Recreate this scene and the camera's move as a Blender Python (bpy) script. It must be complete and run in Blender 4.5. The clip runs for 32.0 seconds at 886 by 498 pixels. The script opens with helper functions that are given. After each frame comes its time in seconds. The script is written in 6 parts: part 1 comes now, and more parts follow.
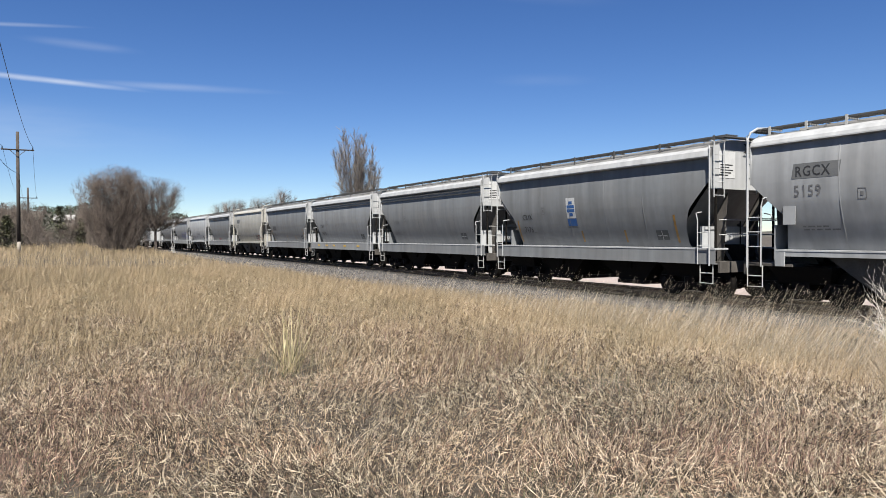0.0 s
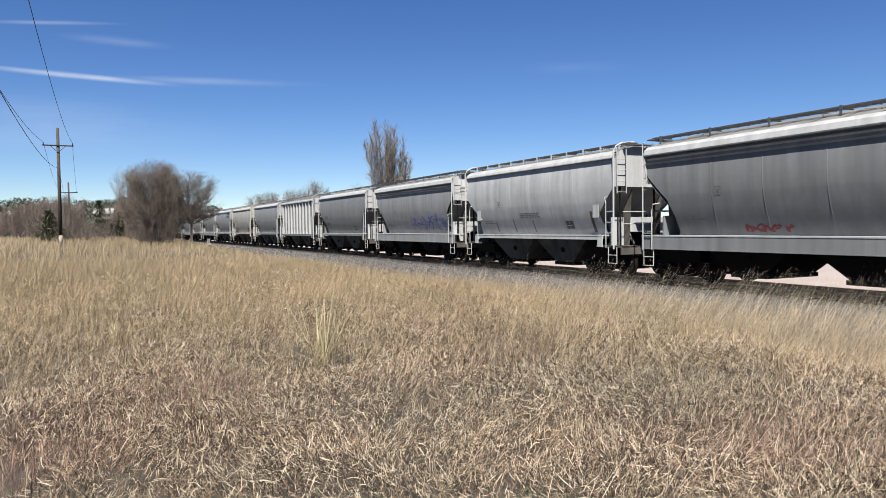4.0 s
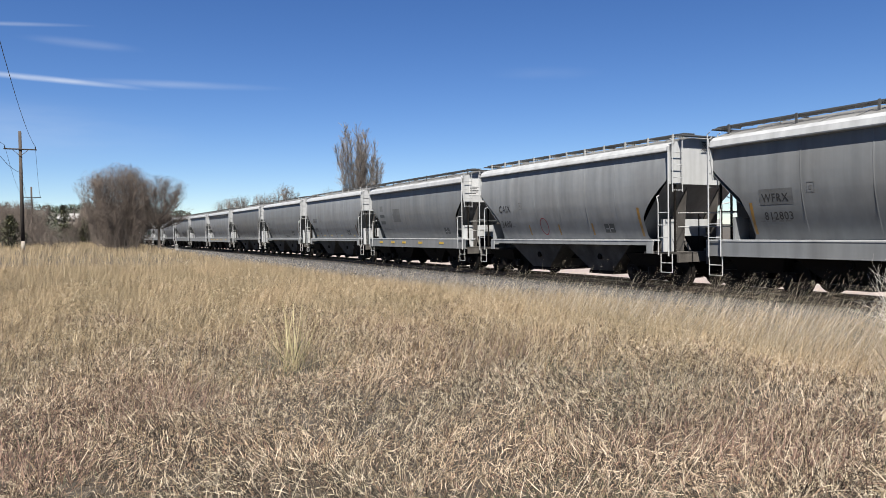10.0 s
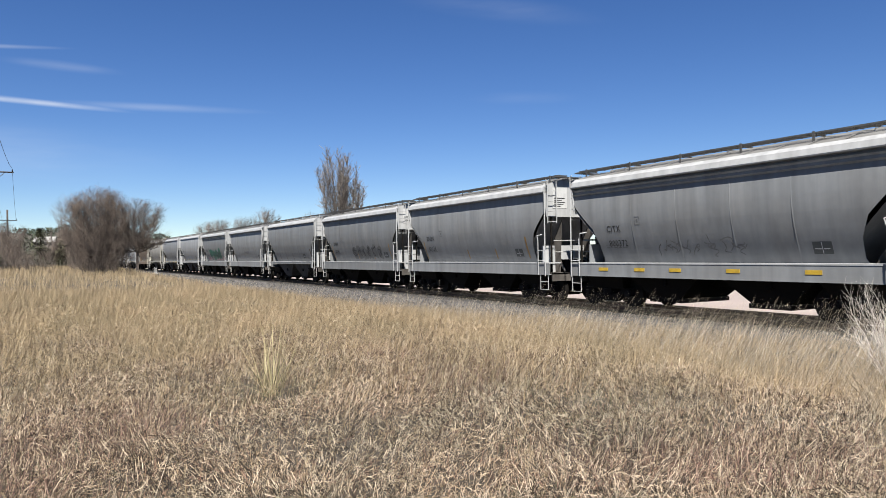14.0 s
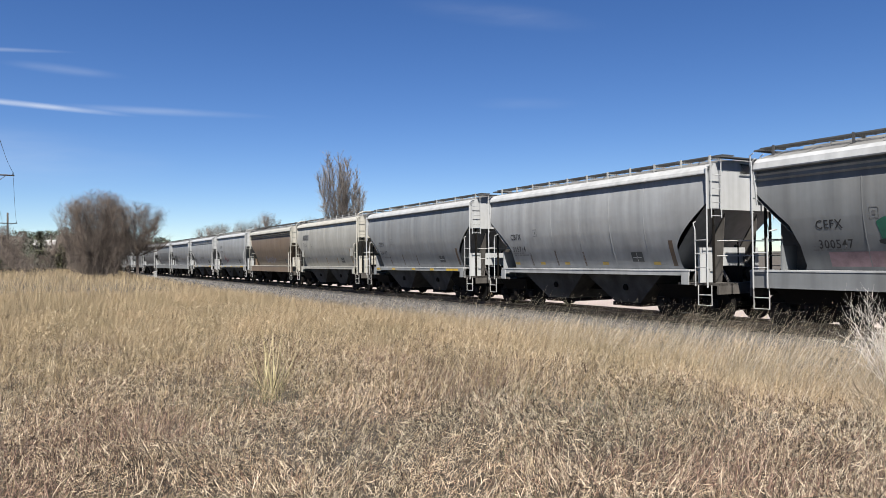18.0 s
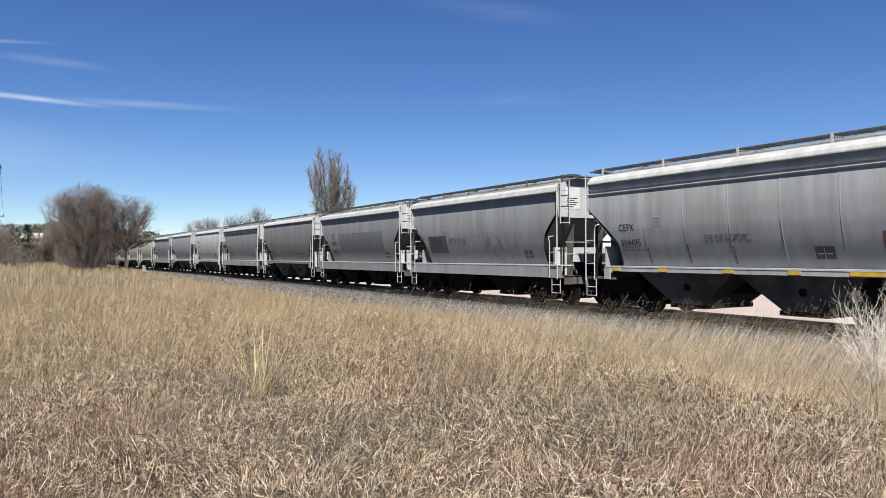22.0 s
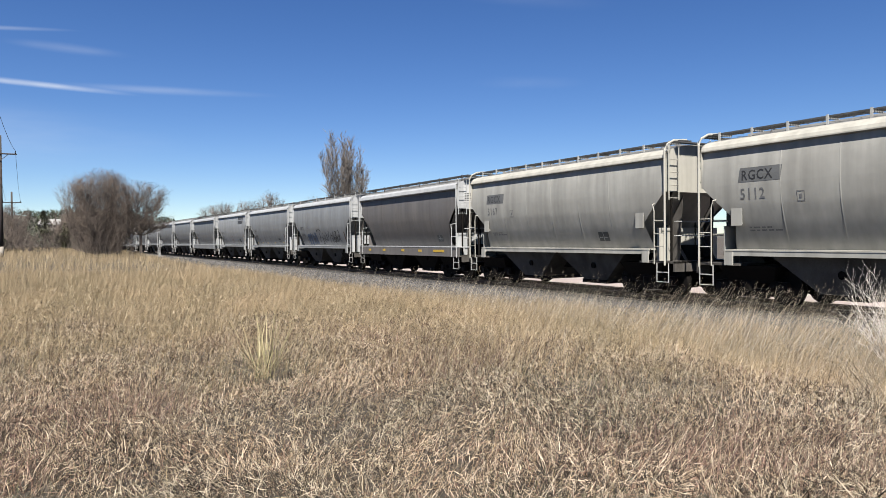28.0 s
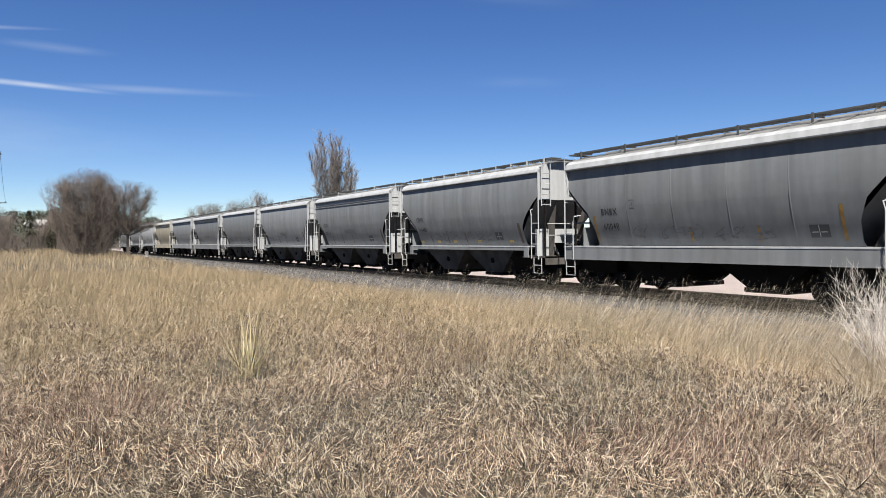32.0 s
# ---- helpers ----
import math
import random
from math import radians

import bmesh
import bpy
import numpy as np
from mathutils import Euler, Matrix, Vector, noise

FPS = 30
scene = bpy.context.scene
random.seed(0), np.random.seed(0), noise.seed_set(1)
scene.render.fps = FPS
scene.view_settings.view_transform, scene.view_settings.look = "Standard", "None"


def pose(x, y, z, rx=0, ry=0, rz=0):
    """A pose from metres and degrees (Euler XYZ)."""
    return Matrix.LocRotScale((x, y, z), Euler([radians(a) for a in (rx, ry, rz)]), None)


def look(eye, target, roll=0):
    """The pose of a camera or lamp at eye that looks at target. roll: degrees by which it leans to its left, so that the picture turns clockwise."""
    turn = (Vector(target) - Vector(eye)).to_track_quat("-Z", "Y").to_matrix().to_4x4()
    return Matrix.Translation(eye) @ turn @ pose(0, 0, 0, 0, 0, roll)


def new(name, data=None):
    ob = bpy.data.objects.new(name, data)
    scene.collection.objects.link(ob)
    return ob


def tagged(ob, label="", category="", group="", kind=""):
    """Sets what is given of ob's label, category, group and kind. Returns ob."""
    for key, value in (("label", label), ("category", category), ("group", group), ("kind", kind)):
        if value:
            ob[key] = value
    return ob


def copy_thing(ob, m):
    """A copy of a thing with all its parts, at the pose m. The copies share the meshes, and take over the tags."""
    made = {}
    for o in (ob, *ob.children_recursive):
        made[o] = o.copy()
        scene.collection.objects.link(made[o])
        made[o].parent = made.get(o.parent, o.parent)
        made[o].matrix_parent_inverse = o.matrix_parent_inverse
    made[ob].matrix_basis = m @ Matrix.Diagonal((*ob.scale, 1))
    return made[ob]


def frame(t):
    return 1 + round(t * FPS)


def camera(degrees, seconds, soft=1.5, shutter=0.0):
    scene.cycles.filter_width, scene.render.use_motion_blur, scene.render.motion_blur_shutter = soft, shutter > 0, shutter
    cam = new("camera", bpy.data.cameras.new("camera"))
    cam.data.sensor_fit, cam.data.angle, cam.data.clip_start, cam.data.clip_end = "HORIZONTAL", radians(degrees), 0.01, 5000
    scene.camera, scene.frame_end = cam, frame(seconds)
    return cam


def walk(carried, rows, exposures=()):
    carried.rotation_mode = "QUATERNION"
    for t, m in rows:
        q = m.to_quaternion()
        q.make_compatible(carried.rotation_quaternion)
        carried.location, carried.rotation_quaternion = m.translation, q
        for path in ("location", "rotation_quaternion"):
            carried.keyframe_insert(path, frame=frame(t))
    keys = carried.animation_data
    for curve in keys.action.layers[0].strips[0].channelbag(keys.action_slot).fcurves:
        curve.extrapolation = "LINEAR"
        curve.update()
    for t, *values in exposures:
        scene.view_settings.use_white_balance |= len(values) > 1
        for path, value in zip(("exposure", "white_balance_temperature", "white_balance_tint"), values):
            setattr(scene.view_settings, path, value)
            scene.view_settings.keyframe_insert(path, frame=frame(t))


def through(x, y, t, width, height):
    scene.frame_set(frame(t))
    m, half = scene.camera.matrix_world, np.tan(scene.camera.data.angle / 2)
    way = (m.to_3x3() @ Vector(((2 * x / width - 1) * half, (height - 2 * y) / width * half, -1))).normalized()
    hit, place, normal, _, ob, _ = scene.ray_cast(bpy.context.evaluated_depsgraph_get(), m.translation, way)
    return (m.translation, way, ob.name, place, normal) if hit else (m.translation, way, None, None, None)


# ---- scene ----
cam = camera(64.5, 32.0, soft=0.7)
# seconds, place, yaw, pitch, roll of the hand-held camera
PATH = [
    (0, -0.001, -0.000, 1.600, 0.000, -0.995, 0.205),
    (0.5, -0.004, -0.004, 1.605, 0.053, -0.794, 0.351),
    (1, 0.002, -0.006, 1.611, 0.340, -0.888, 0.623),
    (1.5, -0.005, -0.010, 1.605, 0.905, -1.169, 0.737),
    (2, -0.008, -0.013, 1.602, 1.382, -1.498, 0.934),
    (2.5, -0.005, -0.015, 1.598, 1.643, -1.692, 1.116),
    (3, -0.004, -0.015, 1.598, 1.915, -1.812, 1.102),
    (3.5, -0.001, -0.012, 1.601, 2.674, -1.830, 0.849),
    (5.5, 0.024, 0.001, 1.618, 1.165, -1.504, 0.020),
    (6, 0.021, 0.009, 1.616, 0.493, -1.440, -0.020),
    (6.5, 0.013, 0.019, 1.612, 0.187, -1.420, -0.026),
    (7, 0.010, 0.020, 1.611, -0.012, -1.466, 0.185),
    (7.5, 0.013, 0.018, 1.615, -0.279, -1.608, 0.536),
    (8, 0.016, 0.027, 1.612, -0.410, -1.739, 0.852),
    (8.5, 0.018, 0.025, 1.610, -0.379, -1.819, 0.923),
    (9, 0.023, 0.029, 1.606, -0.107, -1.843, 0.879),
    (9.5, 0.022, 0.029, 1.607, 0.155, -1.717, 0.876),
    (10, 0.018, 0.032, 1.606, 0.266, -1.441, 0.859),
    (10.5, 0.017, 0.036, 1.604, 0.229, -1.133, 0.824),
    (11, 0.013, 0.041, 1.607, 0.128, -0.915, 0.660),
    (11.5, 0.012, 0.032, 1.607, -0.049, -0.864, 0.653),
    (12, 0.019, 0.021, 1.611, -0.222, -0.786, 0.768),
    (12.5, 0.028, 0.003, 1.613, -0.368, -0.630, 0.996),
    (13, 0.036, -0.013, 1.614, -0.645, -0.267, 0.888),
    (13.5, 0.040, -0.015, 1.615, -0.930, 0.083, 0.875),
    (14, 0.041, -0.008, 1.618, -1.224, 0.418, 0.892),
    (14.5, 0.039, -0.006, 1.608, -1.295, 0.502, 0.898),
    (15, 0.023, 0.002, 1.616, -1.108, 0.222, 0.606),
    (15.5, 0.014, 0.005, 1.614, -0.629, -0.050, 0.240),
    (17.5, 0.024, -0.014, 1.618, -1.046, 0.743, 0.264),
    (18, 0.030, -0.012, 1.620, -1.234, 0.834, 0.607),
    (18.5, 0.026, -0.008, 1.617, -1.419, 0.627, 0.700),
    (19, 0.024, -0.005, 1.613, -1.440, 0.316, 0.703),
    (19.5, 0.020, -0.003, 1.608, -1.174, 0.060, 0.536),
    (20, 0.019, -0.008, 1.611, -0.831, 0.050, 0.286),
    (20.5, 0.020, -0.009, 1.610, -0.697, 0.215, -0.010),
    (21, 0.023, -0.009, 1.612, -0.921, 0.391, -0.088),
    (21.5, 0.029, -0.006, 1.615, -1.426, 0.462, 0.071),
    (22, 0.027, -0.001, 1.618, -2.005, 0.490, 0.256),
    (22.5, 0.031, 0.003, 1.619, -2.481, 0.559, 0.561),
    (23, 0.027, 0.011, 1.610, -2.609, 0.580, 0.869),
    (23.5, 0.028, 0.020, 1.610, -2.111, 0.432, 1.068),
    (24, 0.041, 0.022, 1.611, -1.037, 0.264, 1.001),
    (24.5, 0.094, 0.044, 1.614, 0.400, -0.212, 0.765),
    (25, 0.164, 0.047, 1.612, 1.612, -1.063, 0.256),
    (25.5, 0.198, 0.043, 1.608, 2.398, -2.228, 1.158),
    (27.5, 0.168, 0.078, 1.579, -0.743, -1.508, 0.946),
    (28, 0.143, 0.095, 1.586, -0.886, -0.795, 0.525),
    (28.5, 0.137, 0.112, 1.577, -0.745, -0.544, 0.645),
    (29, 0.141, 0.123, 1.574, -0.758, -0.775, 0.898),
    (29.5, 0.146, 0.130, 1.570, -1.006, -1.049, 0.986),
    (30, 0.149, 0.138, 1.568, -1.227, -1.060, 0.933),
    (30.5, 0.159, 0.138, 1.567, -1.473, -0.974, 0.835),
    (31, 0.177, 0.135, 1.560, -1.701, -0.836, 0.661),
    (31.5, 0.192, 0.129, 1.561, -1.870, -0.753, 0.663),
    (32, 0.198, 0.125, 1.558, -1.730, -0.849, 0.710),
]
walk(cam, [(t, pose(x, y, z, 90 + pitch, roll, yaw)) for t, x, y, z, yaw, pitch, roll in PATH])

# the railway: a reference point, its heading (left of +y) and slight bend; s runs away from the eye
TRACK = (11.1050, 17.7551, 0.491463, 4.871e-04, -3.606e-06)
RAIL = -0.28
# coupler places along the track at the start, and how far the train has rolled by each second
COUPLERS = [3.38, 15.88, 28.74, 41.29, 53.77, 66.85, 79.76, 92.58, 105.53, 118.93, 131.29, 144.26, 157.27, 170.1, 182.8, 195.91, 208.68, 221.3, 234.0, 246.75, 259.92, 272.49, 285.37, 298.26, 311.05, 323.68, 336.73, 349.44, 362.31, 374.88, 388.27, 401.3, 414.06, 426.52, 439.54, 451.95, 464.97, 477.87, 490.53, 503.36, 515.83, 528.47, 541.56, 553.78, 566.76, 579.82, 592.52, 605.21, 617.87, 630.65, 643.38, 656.1, 668.83]
ROLLED = [(0, 0.00), (1, 17.61), (2, 35.28), (3, 53.01), (6, 106.44), (7, 124.31), (8, 142.20), (9, 160.11), (10, 178.02), (11, 195.94), (12, 213.86), (13, 231.77), (14, 249.68), (15, 267.57), (18, 321.17), (19, 339.01), (20, 356.83), (21, 374.63), (22, 392.41), (23, 410.18), (24, 427.94), (25, 445.68), (28, 498.88), (29, 516.61), (30, 534.34), (31, 552.09), (32, 569.85)]

# ---------------------------------------------------------------- light
SUN_DIR = Vector((-0.023, -0.613, 0.79)).normalized()
sun = new("sun", bpy.data.lights.new("sun", "SUN"))
sun.data.energy, sun.data.angle, sun.data.color = 5.0, radians(0.53), (1.0, 0.955, 0.88)
sun.matrix_basis = look((0, 0, 60), Vector((0, 0, 60)) - SUN_DIR)


def make_world():
    world = bpy.data.worlds.new("sky")
    scene.world = world
    world.use_nodes = True
    nt = world.node_tree
    nt.nodes.clear()
    N, L = nt.nodes.new, nt.links.new
    out, bg = N("ShaderNodeOutputWorld"), N("ShaderNodeBackground")
    sky = N("ShaderNodeTexSky")
    sky.sky_type, sky.sun_disc = "NISHITA", False
    sky.sun_elevation = math.asin(SUN_DIR.z)
    sky.sun_rotation = math.atan2(SUN_DIR.x, SUN_DIR.y)
    sky.altitude, sky.air_density, sky.dust_density, sky.ozone_density = 1900, 1.0, 0.0, 3.5
    co = N("ShaderNodeTexCoord")
    # thin cirrus: long streaks on the sky, each an ellipse round a direction
    total = None
    noise_tex = N("ShaderNodeTexNoise")
    noise_tex.inputs["Scale"].default_value, noise_tex.inputs["Detail"].default_value = 26.0, 6.0
    squash = N("ShaderNodeMapping")
    squash.inputs["Scale"].default_value = (0.35, 0.35, 2.2)
    L(co.outputs["Generated"], squash.inputs["Vector"])
    L(squash.outputs[0], noise_tex.inputs["Vector"])
    for yaw, pitch, half_w, half_h, tilt, strength in CLOUDS:
        m = N("ShaderNodeMapping")
        m.vector_type = "TEXTURE"
        q = pose(0, 0, 0, 0, 0, yaw) @ pose(0, 0, 0, pitch, 0, 0) @ pose(0, 0, 0, 0, tilt, 0)
        m.inputs["Rotation"].default_value = q.to_euler()
        L(co.outputs["Generated"], m.inputs["Vector"])
        sep = N("ShaderNodeSeparateXYZ")
        L(m.outputs[0], sep.inputs[0])
        comb = N("ShaderNodeCombineXYZ")
        for axis, half in (("X", half_w), ("Z", half_h)):
            d = N("ShaderNodeMath")
            d.operation = "DIVIDE"
            d.inputs[1].default_value = half
            L(sep.outputs[axis], d.inputs[0])
            L(d.outputs[0], comb.inputs[axis])
        ln = N("ShaderNodeVectorMath")
        ln.operation = "LENGTH"
        L(comb.outputs[0], ln.inputs[0])
        mr = N("ShaderNodeMapRange")
        mr.interpolation_type = "SMOOTHSTEP"
        for key, v in (("From Min", 1.0), ("From Max", 0.0), ("To Min", 0.0), ("To Max", strength)):
            mr.inputs[key].default_value = v
        L(ln.outputs["Value"], mr.inputs["Value"])
        front = N("ShaderNodeMath")
        front.operation = "GREATER_THAN"
        front.inputs[1].default_value = 0.0
        L(sep.outputs["Y"], front.inputs[0])
        mul = N("ShaderNodeMath")
        mul.operation = "MULTIPLY"
        L(mr.outputs[0], mul.inputs[0])
        L(front.outputs[0], mul.inputs[1])
        if total is None:
            total = mul
        else:
            add = N("ShaderNodeMath")
            add.operation = "ADD"
            L(total.outputs[0], add.inputs[0])
            L(mul.outputs[0], add.inputs[1])
            total = add
    wisp = N("ShaderNodeMapRange")
    for key, v in (("From Min", 0.3), ("From Max", 0.75), ("To Min", 0.25), ("To Max", 1.15)):
        wisp.inputs[key].default_value = v
    L(noise_tex.outputs["Fac"], wisp.inputs["Value"])
    fac = N("ShaderNodeMath")
    fac.operation, fac.use_clamp = "MULTIPLY", True
    L(total.outputs[0], fac.inputs[0])
    L(wisp.outputs[0], fac.inputs[1])
    mix = N("ShaderNodeMix")
    mix.data_type = "RGBA"
    L(fac.outputs[0], mix.inputs["Factor"])
    rich = N("ShaderNodeHueSaturation")
    rich.inputs["Saturation"].default_value = 1.22
    rich.inputs["Hue"].default_value = 0.511
    L(sky.outputs[0], rich.inputs["Color"])
    L(rich.outputs[0], mix.inputs["A"])
    mix.inputs["B"].default_value = (8.2, 8.6, 9.2, 1)
    L(mix.outputs["Result"], bg.inputs[0])
    bg.inputs[1].default_value = 0.0335
    L(bg.outputs[0], out.inputs[0])


# yaw, pitch, half width, half height (as tangents), tilt, strength
CLOUDS = [
    (30.5, 11.1, 0.15, 0.0050, 1.2, 0.75),
    (21.0, 11.3, 0.17, 0.007, -1.0, 0.17),
    (31.5, 14.5, 0.10, 0.0035, -6.0, 0.22),
    (27.0, 13.7, 0.08, 0.008, 1.0, 0.12),
    (-8.0, 12.4, 0.09, 0.012, 2.0, 0.05),
    (-6.0, 19.2, 0.16, 0.02, 8.0, 0.07),
    (32.0, 7.5, 0.25, 0.05, 0.0, 0.12),
]
make_world()
scene.view_settings.exposure = 1.75


# ---------------------------------------------------------------- materials
def material(name, base, rough=0.7, metal=0.0, noise_scale=4.0, noise_amt=0.25, fine=60.0, bump=0.15, second=None, island=0.0, per_object=0.0, streak=0.0, spec=0.5, coords="Object", grain=0.14):
    """A base colour varied at two scales, with grain, bump and, where asked, streaks that run down."""
    m = bpy.data.materials.new(name)
    m.use_nodes = True
    nt = m.node_tree
    N, L = nt.nodes.new, nt.links.new
    b = nt.nodes["Principled BSDF"]
    b.inputs["Roughness"].default_value, b.inputs["Metallic"].default_value = rough, metal
    b.inputs["Specular IOR Level"].default_value = spec
    co = N("ShaderNodeTexCoord")
    n1, n2 = N("ShaderNodeTexNoise"), N("ShaderNodeTexNoise")
    n1.inputs["Scale"].default_value, n1.inputs["Detail"].default_value = noise_scale, 5
    n2.inputs["Scale"].default_value, n2.inputs["Detail"].default_value = fine, 4
    L(co.outputs[coords], n1.inputs["Vector"])
    L(co.outputs[coords], n2.inputs["Vector"])
    second = second or tuple(c * 0.55 for c in base)
    mix = N("ShaderNodeMix")
    mix.data_type = "RGBA"
    mix.inputs["A"].default_value, mix.inputs["B"].default_value = (*base, 1), (*second, 1)
    mr = N("ShaderNodeMapRange")
    for key, v in (("From Min", 0.35), ("From Max", 0.75), ("To Min", 0.0), ("To Max", min(1.0, noise_amt * 2.4))):
        mr.inputs[key].default_value = v
    L(n1.outputs["Fac"], mr.inputs["Value"])
    L(mr.outputs[0], mix.inputs["Factor"])
    last = mix.outputs["Result"]

    def scale_by(last, socket, low, high):
        r = N("ShaderNodeMapRange")
        for key, v in (("From Min", 0.25), ("From Max", 0.75), ("To Min", low), ("To Max", high)):
            r.inputs[key].default_value = v
        r.clamp = False
        L(socket, r.inputs["Value"])
        vm = N("ShaderNodeVectorMath")
        vm.operation = "SCALE"
        L(last, vm.inputs[0])
        L(r.outputs[0], vm.inputs["Scale"])
        return vm.outputs[0]
    last = scale_by(last, n2.outputs["Fac"], 1 - grain, 1 + grain)
    if streak:
        sm = N("ShaderNodeMapping")
        sm.inputs["Scale"].default_value = (1.6, 1.6, 0.10)
        L(co.outputs[coords], sm.inputs["Vector"])
        n3 = N("ShaderNodeTexNoise")
        n3.inputs["Scale"].default_value, n3.inputs["Detail"].default_value = 2.2, 7
        L(sm.outputs[0], n3.inputs["Vector"])
        last = scale_by(last, n3.outputs["Fac"], 1 + streak * 0.5, 1 - streak)
    if island:
        geo = N("ShaderNodeNewGeometry")
        last = scale_by(last, geo.outputs["Random Per Island"], 1 - island * 0.5, 1 + island * 0.5)
    if per_object:
        oi = N("ShaderNodeObjectInfo")
        last = scale_by(last, oi.outputs["Random"], 1 - per_object * 0.5, 1 + per_object * 0.5)
    L(last, b.inputs["Base Color"])
    if bump:
        bp = N("ShaderNodeBump")
        bp.inputs["Strength"].default_value, bp.inputs["Distance"].default_value = bump, 0.02
        L(n2.outputs["Fac"], bp.inputs["Height"])
        L(bp.outputs[0], b.inputs["Normal"])
    return m


def straw(name, colours, through=0.25, rough=0.75, sharp=False):
    """Dry stems: each blade takes one of several colours; patches of the field lean to one or another."""
    m = bpy.data.materials.new(name)
    m.use_nodes = True
    nt = m.node_tree
    N, L = nt.nodes.new, nt.links.new
    b = nt.nodes["Principled BSDF"]
    b.inputs["Roughness"].default_value = rough
    b.inputs["Specular IOR Level"].default_value = 0.25
    geo, co = N("ShaderNodeNewGeometry"), N("ShaderNodeTexCoord")
    n1 = N("ShaderNodeTexNoise")
    n1.inputs["Scale"].default_value, n1.inputs["Detail"].default_value = 0.55, 5
    L(co.outputs["Object"], n1.inputs["Vector"])
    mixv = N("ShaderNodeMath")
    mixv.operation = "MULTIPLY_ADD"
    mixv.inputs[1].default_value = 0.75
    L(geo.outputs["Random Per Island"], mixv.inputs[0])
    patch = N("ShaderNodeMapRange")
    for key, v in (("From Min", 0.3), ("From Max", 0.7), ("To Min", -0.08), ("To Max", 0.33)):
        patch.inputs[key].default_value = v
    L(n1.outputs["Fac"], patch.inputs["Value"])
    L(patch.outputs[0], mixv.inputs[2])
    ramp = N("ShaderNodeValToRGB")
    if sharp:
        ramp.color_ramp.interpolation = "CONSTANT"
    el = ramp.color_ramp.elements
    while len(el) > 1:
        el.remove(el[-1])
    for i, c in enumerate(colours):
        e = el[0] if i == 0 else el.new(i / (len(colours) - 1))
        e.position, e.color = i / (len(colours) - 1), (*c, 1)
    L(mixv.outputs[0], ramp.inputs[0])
    n2 = N("ShaderNodeTexNoise")
    n2.inputs["Scale"].default_value, n2.inputs["Detail"].default_value = 0.8, 3
    shift = N("ShaderNodeMapping")
    shift.inputs["Location"].default_value = (17, 5, 3)
    L(co.outputs["Object"], shift.inputs["Vector"])
    L(shift.outputs[0], n2.inputs["Vector"])
    tone = N("ShaderNodeValToRGB")
    te = tone.color_ramp.elements
    te[0].position, te[0].color = 0.34, (0.86, 0.86, 0.82, 1)
    te[1].position, te[1].color = 0.68, (1.20, 1.125, 1.08, 1)
    L(n2.outputs["Fac"], tone.inputs[0])
    hue = N("ShaderNodeMix")
    hue.data_type, hue.blend_type = "RGBA", "MULTIPLY"
    hue.inputs["Factor"].default_value = 1.0
    L(ramp.outputs[0], hue.inputs["A"])
    L(tone.outputs[0], hue.inputs["B"])
    ramp_out = hue.outputs["Result"]
    L(ramp_out, b.inputs["Base Color"])
    tr = N("ShaderNodeBsdfTranslucent")
    L(ramp_out, tr.inputs[0])
    ms = N("ShaderNodeMixShader")
    ms.inputs[0].default_value = through
    L(b.outputs[0], ms.inputs[1])
    L(tr.outputs[0], ms.inputs[2])
    L(ms.outputs[0], nt.nodes["Material Output"].inputs[0])
    return m


def paint(name, base, dirt=0.22, dust=(0.12, 0.105, 0.088)):
    return material(name, base, rough=0.5, noise_scale=0.7, noise_amt=dirt, fine=5.0, bump=0.05, second=tuple(0.55 * c + 0.45 * d for c, d in zip(base, dust)), streak=0.24, spec=0.4, grain=0.04)


PAINTS = {
    # cream lightened for sunlight, on top edges and end walls
    "lit_cream": paint("lit_cream_paint", (0.26, 0.251, 0.222), 0.12),
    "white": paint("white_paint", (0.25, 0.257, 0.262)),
    "light": paint("light_grey_paint", (0.188, 0.195, 0.201)),
    "grey": paint("grey_paint", (0.141, 0.148, 0.154)),
    "cream": paint("cream_paint", (0.225, 0.222, 0.204)),
    "mid": paint("mid_grey_paint", (0.112, 0.118, 0.123)),
    "dull": paint("dull_grey_paint", (0.090, 0.093, 0.095), 0.3),
    "dark": paint("dusty_grey_paint", (0.077, 0.072, 0.071), 0.3),
    "brown": paint("brown_paint", (0.105, 0.076, 0.053), 0.3),
    "beige": paint("beige_paint", (0.225, 0.201, 0.152)),
}
M_ROOF = material("roof_paint", (0.12, 0.12, 0.117), 0.6, 0, 1.5, 0.3, 30, 0.1, second=(0.055, 0.052, 0.047))
M_GRATE = material("weathered_grating", (0.0655, 0.0655, 0.0655), 0.6, 0.4, 3, 0.3, 90, 0.3)
# steel and wheels near-black: shade under the cars is put into the colour
M_STEEL = material("dirty_shaded_steel", (0.0060, 0.0054, 0.0049), 0.75, 0.0, 3, 0.4, 40, 0.3, second=(0.0083, 0.0068, 0.0053), spec=0.06)
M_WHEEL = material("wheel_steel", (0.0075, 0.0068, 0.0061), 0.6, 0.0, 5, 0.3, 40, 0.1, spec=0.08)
M_GALV = material("galvanized_rail", (0.254, 0.254, 0.246), 0.5, 0.0, 5, 0.2, 60, 0.05)
# dusty paint, its base darkened for the shade below and between the cars
M_HOPPER = material("dusty_shaded_hopper_paint", (0.070, 0.065, 0.060), 0.75, 0, 1.2, 0.5, 25, 0.1, second=(0.028, 0.025, 0.022), streak=0.2, spec=0.15)
M_BLACK = material("black_stencil", (0.012, 0.012, 0.013), 0.6, 0, 6, 0.2, 80, 0)
